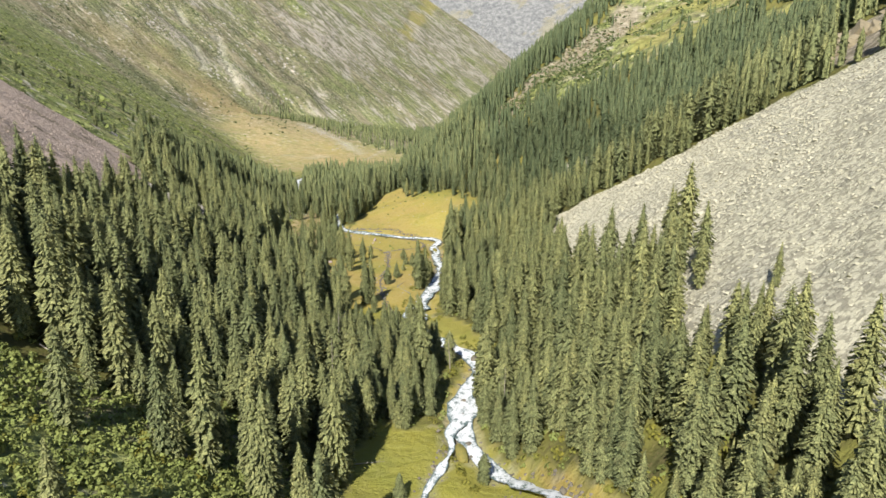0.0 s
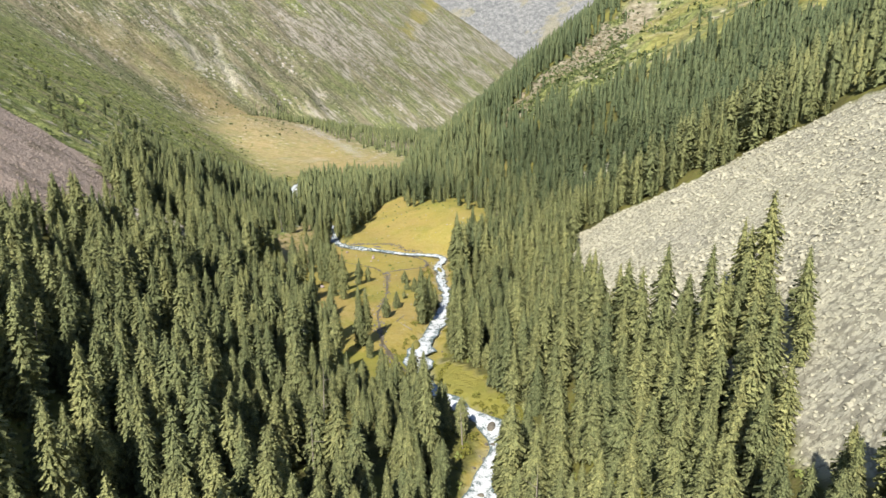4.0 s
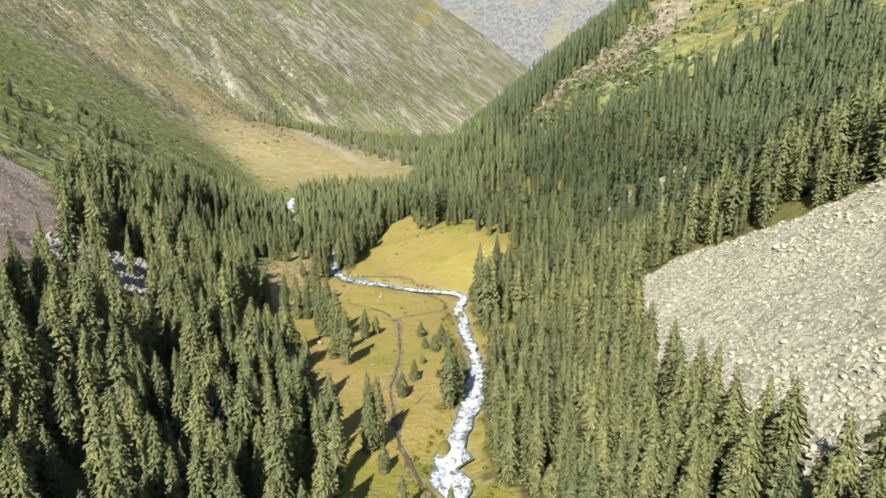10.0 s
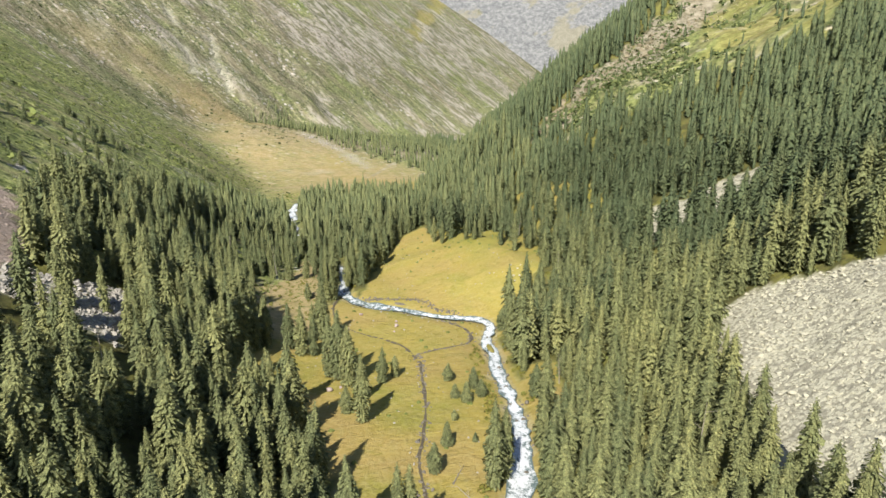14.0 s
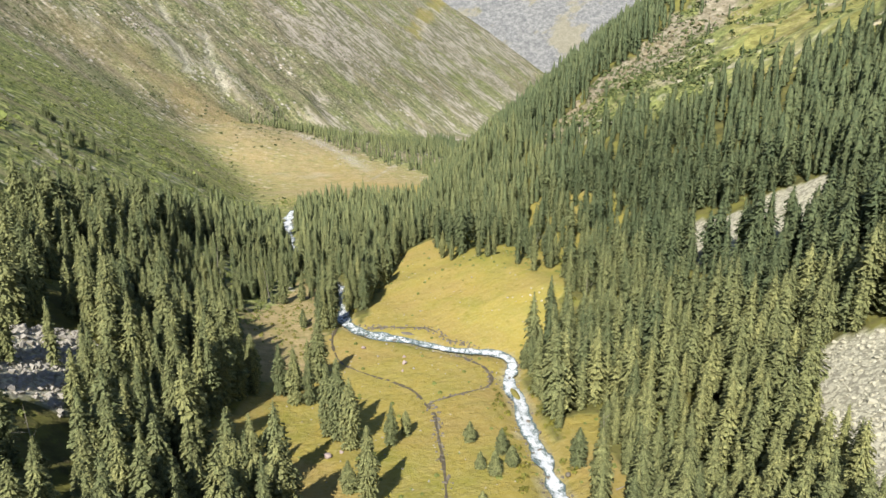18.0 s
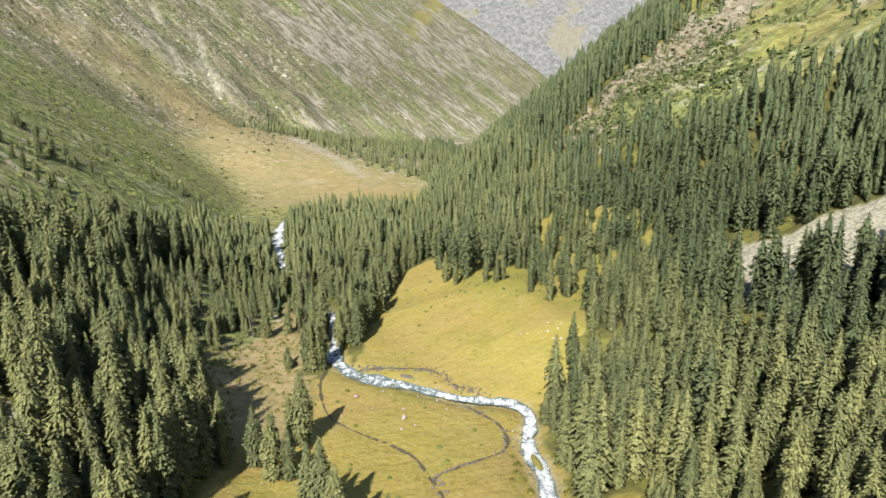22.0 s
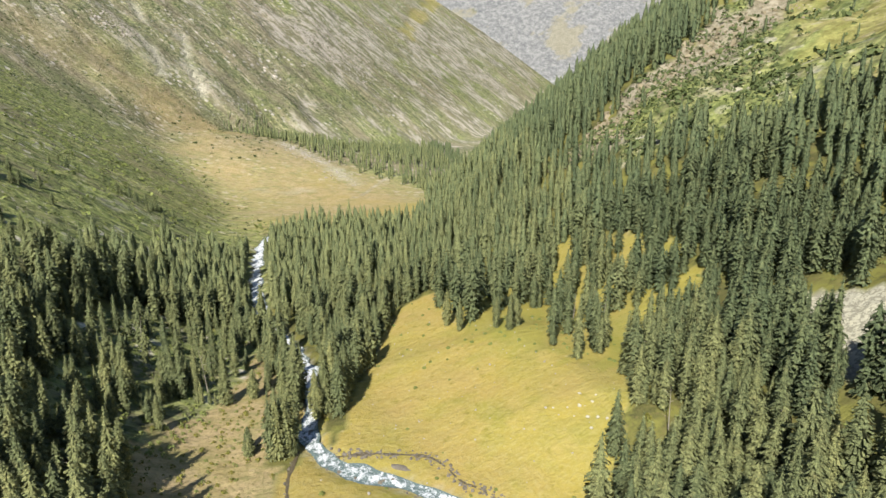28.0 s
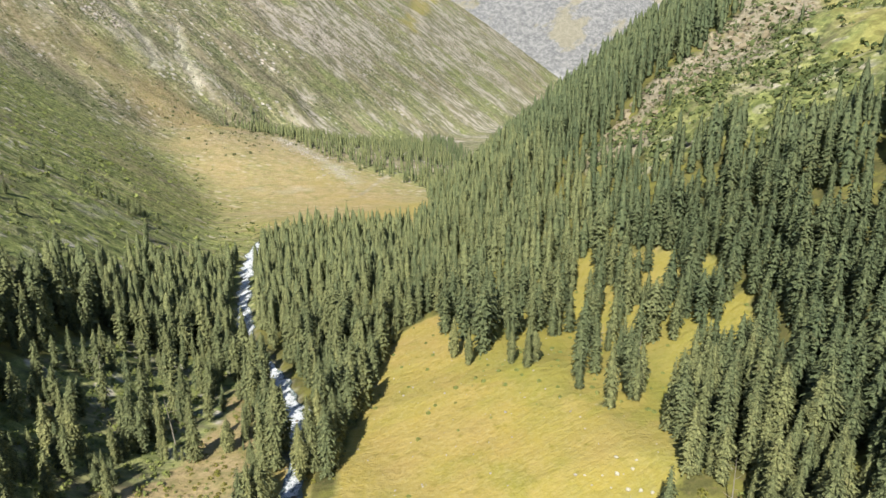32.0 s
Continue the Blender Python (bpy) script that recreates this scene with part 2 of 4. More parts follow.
def water_material():
    g = Mat("white_water", 0.25, 0.5)
    g.b.inputs["IOR"].default_value = 1.33
    foam = g.split("foam")
    n1 = g.noise(0.45, 6, 0.7, g.coords((1, 0.6, 1)))
    n2 = g.noise(1.8, 4, 0.7)
    k = g.math("ADD", g.math("MULTIPLY", n1, 0.65), g.math("MULTIPLY", n2, 0.35))
    k = g.math("ADD", k, foam[0])
    f = g.span(k, 0.49, 0.585)
    c = g.mix(g.span(n2, 0.3, 0.7), (0.10, 0.14, 0.13), (0.22, 0.28, 0.27))
    c = g.mix(f, c, (0.78, 0.80, 0.82))
    g.link(g.span(f, 0, 1, 0.12, 0.75), g.b.inputs["Roughness"])
    g.bump(k, 0.6, 0.35)
    return g.colour(c)


SCREE_A, SCREE_B = (0.60, 0.565, 0.42), (0.54, 0.51, 0.385)
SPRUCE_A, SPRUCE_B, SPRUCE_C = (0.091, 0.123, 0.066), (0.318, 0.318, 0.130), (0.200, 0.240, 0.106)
M_GROUND = ground_material()
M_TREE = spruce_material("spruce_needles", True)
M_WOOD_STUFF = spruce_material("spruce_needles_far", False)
M_BARK = plain("bark", (0.10, 0.075, 0.05), (0.17, 0.13, 0.10), 2.0)
M_STONE = plain("scree_stone", (0.57, 0.535, 0.405), (0.50, 0.47, 0.36), 0.8, 0.92, 0.5, 0.1, 0.2, 0.18)
M_BOULDER = plain("boulder_stone", (0.44, 0.41, 0.36), (0.33, 0.30, 0.26), 0.7, 0.9, 0.7, 0.15)
M_OUTCROP = plain("outcrop_stone", (0.46, 0.41, 0.355), (0.36, 0.32, 0.275), 0.08, 0.92, 0.8, 1.0, 0.1, 0.4)
M_BANK = plain("bank_turf", (0.30, 0.25, 0.07), (0.20, 0.19, 0.06), 0.7)
M_TAN = plain("tan_rock", (0.35, 0.295, 0.195), (0.26, 0.22, 0.145), 0.35, 0.92, 0.8, 0.3)
M_RED = plain("reddish_stone", (0.44, 0.35, 0.295), (0.34, 0.265, 0.22), 0.8, 0.9, 0.6, 0.1)
M_PINK = plain("pinkish_stone", (0.46, 0.37, 0.34), (0.36, 0.28, 0.26), 0.8, 0.9, 0.6, 0.1)
M_WET = plain("wet_stone", (0.15, 0.13, 0.10), (0.26, 0.23, 0.185), 0.9, 0.75, 0.6, 0.1, 0.2, 0.4)
M_DEAD = plain("weathered_wood", (0.38, 0.34, 0.28), (0.27, 0.24, 0.19), 1.5)
M_SHRUB = plain("shrub_leaves", (0.20, 0.245, 0.072), (0.28, 0.31, 0.092), 0.25, 0.8, 0.0, 0.05, 0.2, 0.7)
M_JUNIPER = plain("juniper_needles", (0.07, 0.092, 0.036), (0.11, 0.13, 0.05), 0.25, 0.8, 0.0, 0.05, 0.2, 0.5)
M_SPUR = plain("spur_leaves", (0.095, 0.13, 0.052), (0.15, 0.18, 0.066), 0.25, 0.8, 0.0, 0.05, 0.2, 0.5)
M_SHRUB_Y = plain("yellowing_leaves", (0.26, 0.23, 0.04), (0.19, 0.20, 0.045), 0.25, 0.8, 0.0, 0.05, 0.2, 0.6)
M_WATER = water_material()
M_STREAM = plain("stream_water", (0.09, 0.07, 0.04), (0.17, 0.14, 0.09), 0.8, 0.5, 0.5, 0.08, 0.3)

# ---- ground ----
CZ = 150.0
rng = np.random.default_rng(7)


def sstep(a, b, x):
    t = np.clip((x - a) / (b - a), 0, 1)
    return t * t * (3 - 2 * t)


def smax(a, b, k):
    h = np.clip(0.5 + 0.5 * (a - b) / k, 0, 1)
    return b + (a - b) * h + k * h * (1 - h)


def smin(a, b, k):
    return -smax(-a, -b, k)


def vnoise(x, y, seed=0):
    """Smooth value noise in 0..1 on arrays."""
    xi, yi = np.floor(x).astype(np.int64), np.floor(y).astype(np.int64)
    u, v = x - xi, y - yi
    u, v = u * u * (3 - 2 * u), v * v * (3 - 2 * v)

    def h(i, j):
        k = (i * 374761393 + j * 668265263 + seed * 974634777) & 0xFFFFFFFF
        k = ((k ^ (k >> 13)) * 1274126177) & 0xFFFFFFFF
        return ((k ^ (k >> 16)) & 0xFFFFFF) / 0xFFFFFF

    return (h(xi, yi) * (1 - u) + h(xi + 1, yi) * u) * (1 - v) + (h(xi, yi + 1) * (1 - u) + h(xi + 1, yi + 1) * u) * v


def fbm(x, y, scale, octaves=4, seed=0):
    """Layered noise, about -1..1, with features of scale metres."""
    s, a, tot = np.zeros_like(np.asarray(x, float)), 1.0, 0.0
    for o in range(octaves):
        s = s + a * (2 * vnoise(x / scale * 2 ** o + 17.3 * o, y / scale * 2 ** o - 9.1 * o, seed + o) - 1)
        tot, a = tot + a, a * 0.5
    return s / tot * 1.6


def smooth_line(pts, step=3.0):
    """Points every few metres along a smooth line through the given ones."""
    p = np.array(pts, float)
    p = np.vstack([2 * p[0] - p[1], p, 2 * p[-1] - p[-2]])
    out = []
    for i in range(1, len(p) - 2):
        n = max(2, int(np.hypot(*(p[i + 1] - p[i])) / step))
        for k in range(n):
            t = k / n
            out.append(0.5 * (2 * p[i] + (p[i + 1] - p[i - 1]) * t + (2 * p[i - 1] - 5 * p[i] + 4 * p[i + 1] - p[i + 2]) * t ** 2
                              + (3 * p[i] - p[i - 1] - 3 * p[i + 1] + p[i + 2]) * t ** 3))
    return np.array(out + [p[-2]])


RIVER = smooth_line([(36, -120), (44, 20), (40, 90), (34, 128), (29, 143), (24, 153), (20.5, 166), (19.5, 177), (21, 188), (25, 204), (31, 221), (29, 234), (22, 244), (16, 254), (12, 268), (10.5, 284), (11, 298), (15, 315),
                     (22, 340), (28, 372), (30, 400), (30, 434), (32, 459), (31, 478), (37, 500), (32, 514), (10, 521), (-11, 536),
                     (-30, 547), (-43, 568), (-45, 597), (-49, 632), (-66, 687), (-88, 736), (-104, 800), (-122, 900), (-132, 1000), (-120, 1060)])
SIDE_ARM = smooth_line([(20, 179), (15.5, 171), (15.5, 162), (12, 152), (8, 143), (4, 124), (6, 90)][::-1], 2.0)
STREAMS = [smooth_line(s, 2.0) for s in (
    [(12, 516), (17, 505), (24, 491), (22, 474), (6, 463), (-3, 456), (-2, 444), (-2, 424), (-2, 396), (-4, 369), (-6, 353), (-5, 333), (-4, 315), (-1, 298), (3, 286), (9, 276)],
    [(-46, 560), (-47, 535), (-40, 505), (-25, 488), (-10, 472), (-4, 453)],
    [(-36, 556), (-20, 554), (-10, 552), (0, 549), (6, 542), (10, 534), (17, 528), (24, 520)])]


CHUTES = [(smooth_line(p, 6.0), w) for p, w in (
    ([(-458, 1984), (-438, 1933), (-411, 1873), (-383, 1809)], 11), ([(-498, 1866), (-474, 1838), (-454, 1804)], 11),
    ([(-573, 2020), (-554, 1994), (-530, 1959)], 10), ([(-195, 1590), (-155, 1546), (-108, 1489), (-62, 1391)], 16),
    ([(-190, 1320), (-150, 1310), (-128, 1330)], 14), ([(-245, 890), (-222, 930), (-205, 960)], 6), ([(304, 704), (283, 701), (266, 698)], 4), ([(224, 748), (232, 744), (228, 738)], 5), ([(-232, 888), (-228, 893)], 5))]
DRY_BAND = smooth_line([(-620, 1700), (-529, 1681), (-430, 1676), (-351, 1640), (-270, 1480), (-200, 1340)], 12.0)
RIB = smooth_line([(125, 828), (150, 846), (184, 850), (228, 880), (256, 890), (300, 906)], 6.0)
LEDGES = [smooth_line(p, 12.0) for p in ([(-345, 2400), (-223, 2385), (-127, 2400), (-50, 2430)], [(210, 3150), (306, 3050), (403, 3080), (470, 3000)], [(-20, 2130), (60, 2180), (150, 2249)])]
GOLD_RIB = smooth_line([(240, 3760), (180, 3480), (117, 3223), (72, 2949)], 20.0)
TRACK = smooth_line([(-60, 1290), (-47, 1309), (-5, 1452), (45, 1517)], 6.0)


def near_line(x, y, line, reach=40):
    """Distance from points to a line of samples."""
    x, y = np.asarray(x, float), np.asarray(y, float)
    d = np.full(x.shape, 1e9)
    lo, hi = line.min(0) - reach, line.max(0) + reach
    m = (x > lo[0]) & (x < hi[0]) & (y > lo[1]) & (y < hi[1])
    if m.any():
        px, py = x[m], y[m]
        best = np.full(px.shape, 1e9)
        for q in line:
            best = np.minimum(best, (px - q[0]) ** 2 + (py - q[1]) ** 2)
        d[m] = np.sqrt(best)
    return d


def base_height(x, y):
    """The large forms: valley floor, both flanks, the alluvial fan and the far walls."""
    fz = np.interp(y, [-300, 0, 168, 233, 319, 369, 466, 514, 627, 653, 780, 1100, 1390, 2264, 4800],
                   [-75, -95, -106, -111, -120, -125, -139, -144, -151, -156, -170, -196, -218, -262, -330]) + CZ
    rx = np.interp(y, [480, 520, 560, 640, 800], [60, 30, -5, -30, -80])
    fu = fz + 0.3 * np.clip(x - rx, 0, 70) * sstep(490, 545, y) * (1 - sstep(720, 900, y))
    xr = np.interp(y, [-300, 0, 120, 230, 390, 460, 520, 600, 760, 900, 1100, 1250, 1500, 2300, 4800],
                   [0, 10, 18, 38, 56, 58, 60, 66, 30, 0, 15, 50, 250, 420, 900])
    sr = np.interp(y, [-300, 0, 190, 400, 560, 700, 800, 1000, 1250, 1500], [0.75, 0.8, 0.76, 0.64, 0.6, 0.68, 0.8, 0.82, 0.76, 0.6])
    kn = np.interp(y, [600, 780, 900, 1000], [400, 150, 190, 400])
    dx = np.maximum(x - xr, 0)
    right = fz + sr * dx * sstep(-6, 20, dx) - (sr - 0.45) * np.maximum(dx - kn, 0)
    left = CZ - 81 - 0.62 * x - 0.213 * y
    far = CZ - 979 - 0.62 * x + 0.36 * y
    far = smin(far, CZ + 378 - 0.62 * x - 0.27 * np.maximum(x - 480, 0) - 0.5 * (y - 3770), 20)
    fan = CZ - 143 - 0.2 * np.hypot(x + 320, y - 1600)
    z = smax(fu, smax(left, far, 110), 16)
    z = smax(z, right, 6)
    z = smax(z, fan, 34)
    wall = CZ - 330 + 0.95 * (y - 4000)
    wall = smin(wall, CZ + 800 - 0.5 * (y - 4800) - 0.24 * x, 80)
    return smax(z, wall, 40)


def height(x, y):
    """The ground with its relief and the river's bed."""
    x, y = np.asarray(x, float), np.asarray(y, float)
    z = base_height(x, y)
    rel = z - base_height(np.interp(y, RIVER[:, 1], RIVER[:, 0]), y)
    steep = sstep(8, 60, rel)
    z = z + fbm(x, y, 14, 3, 3) * (0.35 + 0.9 * steep)
    # gullies and ribs that run down the flanks
    u = (0.5 * x + 0.86 * y)
    v = (-0.86 * x + 0.5 * y)
    farw = sstep(1250, 1900, y)
    ribs = 0.6 - 1.6 * np.abs(fbm(u, v * 0.4, 150, 5, 21))
    z = z + farw * steep * (ribs * 14 + sstep(3850, 4000, y) * (90 - 190 * np.abs(fbm(x - 0.35 * y, y * 0.45, 330, 6, 171)) + 30 - 60 * np.abs(fbm(x + 0.5 * y, y * 0.5, 110, 4, 175))) + fbm(x, y, 60, 5, 5) * 7)
    nearl = (1 - farw) * steep * sstep(60, 160, -x)
    z = z + nearl * fbm(x * 0.35, y, 45, 4, 8) * 3.5
    hill = sstep(700, 790, y) * (1 - farw) * sstep(90, 150, x)
    z = z + hill * fbm(x, y, 32, 5, 12) * 6
    d = near_line(x, y, RIVER) / np.interp(y, [272, 290, 308, 328], [1, 1.8, 1.7, 1])
    z = z - 1.9 * (1 - sstep(2.5, 8.5, d)) - 0.5 * (1 - sstep(6, 16, d))
    z = z - 1.2 * (1 - sstep(1.0, 4.0, near_line(x, y, SIDE_ARM)))
    for s in STREAMS:
        z = z - 0.5 * (1 - sstep(0.4, 3.2, near_line(x, y, s)))
    return z


def inside(x, y, poly, warp=4.0, seed=0):
    """Which points lie in an outline, whose edge is made uneven by noise."""
    x = x + fbm(x, y, 18, 3, 40 + seed) * warp
    y = y + fbm(x, y, 18, 3, 60 + seed) * warp
    p = np.array(poly, float)
    r = np.zeros(np.shape(x), bool)
    j = len(p) - 1
    for i in range(len(p)):
        (xi, yi), (xj, yj) = p[i], p[j]
        if yi != yj:
            r ^= ((yi > y) != (yj > y)) & (x < (xj - xi) * (y - yi) / (yj - yi) + xi)
        j = i
    return r


UPPER_MEADOW = [(-34, 557), (-27, 601), (-20, 655), (-13, 695), (12, 713), (20, 680), (26, 650), (48, 664), (66, 664), (56, 600), (62, 586), (72, 584),
                (95, 633), (109, 616), (82, 585), (68, 537), (54, 512), (37, 505), (10, 512), (-16, 535)]
LOWER_MEADOW = [(-43, 556), (-50, 540), (-59, 512), (-67, 480), (-74, 440), (-76, 414), (-66, 402), (-52, 392), (-41, 372), (-33, 352),
                (-27, 330), (-24, 309), (-23, 285), (-18, 266), (-8, 256), (2, 250), (14, 256), (20, 285), (19, 310), (24, 345), (31, 372), (33, 425), (37, 470), (44, 500), (36, 518), (5, 528), (-25, 550)]
BROWN_SLOPE = [(-80, 668), (-76, 630), (-84, 603), (-92, 584), (-101, 566), (-103, 545), (-94, 520), (-80, 488), (-62, 474), (-50, 476), (-45, 520), (-50, 560), (-60, 600), (-68, 640), (-73, 668)]
SCREE = [(330, 120), (215, 262), (202, 290), (190, 320), (168, 352), (142, 372), (118, 404), (104, 408), (86, 360), (78, 325), (73, 290), (70, 255), (76, 235),
         (77, 195), (74, 160), (71, 110), (70, 20), (140, -60)]
SCREE_2 = [(129, 535), (136, 556), (143, 573), (151, 565), (161, 554), (178, 552), (192, 530), (184, 508), (170, 488), (156, 476), (146, 490), (134, 502), (127, 516)]
STRIP = [(-83, 700), (-66, 600), (-55, 566), (-46, 564), (-53, 611), (-71, 696)]
CLUMP = [(-50, 712), (-37, 582), (-27, 588), (-24, 646), (-36, 717)]
RED_SCREE = [(-300, 530), (-239, 526), (-193, 509), (-165, 462), (-145, 420), (-130, 340), (-128, 250), (-160, 150), (-340, 150)]
LEFT_STONES = [(-148, 402), (-142, 425), (-134, 438), (-122, 448), (-111, 440), (-104, 408), (-105, 388), (-125, 388)]
FAN = [(-166, 1160), (-255, 1330), (-330, 1750), (-170, 1560), (-80, 1420), (-20, 1460), (40, 1330), (60, 1000), (-90, 1060)]
HILL = [(112, 856), (138, 856), (164, 848), (178, 855), (212, 884), (252, 910), (285, 930), (420, 1000), (470, 800), (340, 655), (289, 656), (266, 668), (245, 684), (227, 697), (205, 712), (185, 724), (168, 750), (152, 768), (134, 802), (118, 824)]
HILL_R = [(318, 585), (345, 640), (390, 600), (345, 556)]
CLIFF = [(206, 285), (222, 345), (240, 400), (290, 420), (290, 340), (230, 270)]
GLADE = [(34, 405), (42, 436), (57, 442), (58, 432), (52, 410), (54, 393), (49, 377), (38, 367), (32, 371)]
GLADES = [[(-14, 100), (-16, 133), (-12, 149), (-11, 163), (-9, 177), (4, 171), (14, 180), (22, 180), (25, 165), (29, 150), (33, 130), (34, 100)],
          [(18, 292), (24, 282), (30, 272), (36, 256), (40, 244), (38, 226), (34, 214), (30, 228), (26, 238), (19, 252), (14, 268)]]
SHRUBS = [(-140, 40), (-90, 140), (-65, 137), (-52, 152), (-34, 150), (-15, 145), (-10, 100), (10, 40)]
LEFT_THIN = [(-150, 700), (-148, 610), (-134, 562), (-112, 532), (-98, 540), (-91, 562), (-80, 605), (-75, 632), (-82, 700)]
SCREE_TREES = [(70, 168), (72, 214), (90, 219), (99, 208), (92, 178)]
THIN = [(20, 640), (24, 735), (110, 735), (138, 650), (112, 596), (85, 580), (56, 590)]


def covers(x, y):
    """Land cover at points: a dict of weights 0..1."""
    z = base_height(x, y)
    c = {}
    d = near_line(x, y, RIVER)
    c["thin"] = inside(x, y, THIN, 8)
    c["mead"] = inside(x, y, UPPER_MEADOW) | inside(x, y, LOWER_MEADOW) | inside(x, y, GLADE, 2) | inside(x, y, GLADES[0]) | inside(x, y, GLADES[1])
    c["brown"] = inside(x, y, BROWN_SLOPE, 6)
    c["strip"] = inside(x, y, STRIP, 2) | inside(x, y, CLUMP, 2)
    c["mead"] &= ~c["brown"]
    c["scree"] = inside(x, y, SCREE, 3) | inside(x, y, SCREE_2, 2.5) | inside(x, y, LEFT_STONES, 5)
    c["red"] = inside(x, y, RED_SCREE, 4)
    c["fan"] = inside(x, y, FAN, 30)
    c["hill"] = inside(x, y, HILL, 12) | inside(x, y, HILL_R, 8)
    c["cliff"] = inside(x, y, CLIFF, 6)
    c["shrub"] = inside(x, y, SHRUBS, 5)
    c["river"] = d < np.interp(y, [200, 282, 296, 312, 330, 600, 640], [5, 6, 10, 9, 6.5, 6.5, 8.0])
    tl = np.interp(y, [-300, 100, 250, 345, 424, 470, 518, 602, 666, 735, 802, 892, 960, 1080],
                   [-200, -160, -137, -136, -151, -170, -188, -196, -188, -178, -156, -140, -136, -60]) + fbm(x, y, 40, 3, 77) * 7
    xr = np.interp(y, [0, 1000, 1180, 1300, 1500], [900, 900, 330, 20, -200])
    c["belt"] = (x > tl) & (x < xr) & (y < 1320) & (y > -250)
    c["forest"] = c["belt"] & ~(((c["mead"] | c["brown"]) & ~c["strip"]) | c["scree"] | c["red"] | c["hill"] | c["cliff"] | c["shrub"] | c["river"])
    c["forest"] &= ~(inside(x, y, FAN, 6) & (y > 1050))
    return c


def axis(bands):
    out = [bands[0][0]]
    for lo, hi, step in bands:
        n = max(1, round((hi - lo) / step))
        out += list(np.linspace(lo, hi, n + 1)[1:])
    return np.array(out)


def set_colours(me, name, rgb):
    a = me.color_attributes.new(name, "FLOAT_COLOR", "POINT")
    full = np.ones((len(me.vertices), 4), np.float32)
    full[:, :3] = rgb
    a.data.foreach_set("color", full.ravel())


def mesh_of(name, verts, faces, mat, smooth=False, normals=None):
    """A mesh from arrays of vertices and of triangles or quads."""
    faces = np.asarray(faces, np.int32)
    me = bpy.data.meshes.new(name)
    me.vertices.add(len(verts))
    me.vertices.foreach_set("co", np.asarray(verts, np.float32).ravel())
    n, k = faces.shape
    me.loops.add(n * k)
    me.loops.foreach_set("vertex_index", faces.ravel())
    me.polygons.add(n)
    me.polygons.foreach_set("loop_start", np.arange(0, n * k, k, dtype=np.int32))
    me.update(calc_edges=True)
    me.polygons.foreach_set("use_smooth", np.full(n, smooth))
    me.materials.append(mat)
    if normals is not None:
        me.normals_split_custom_set_from_vertices(normals.tolist())
    return me


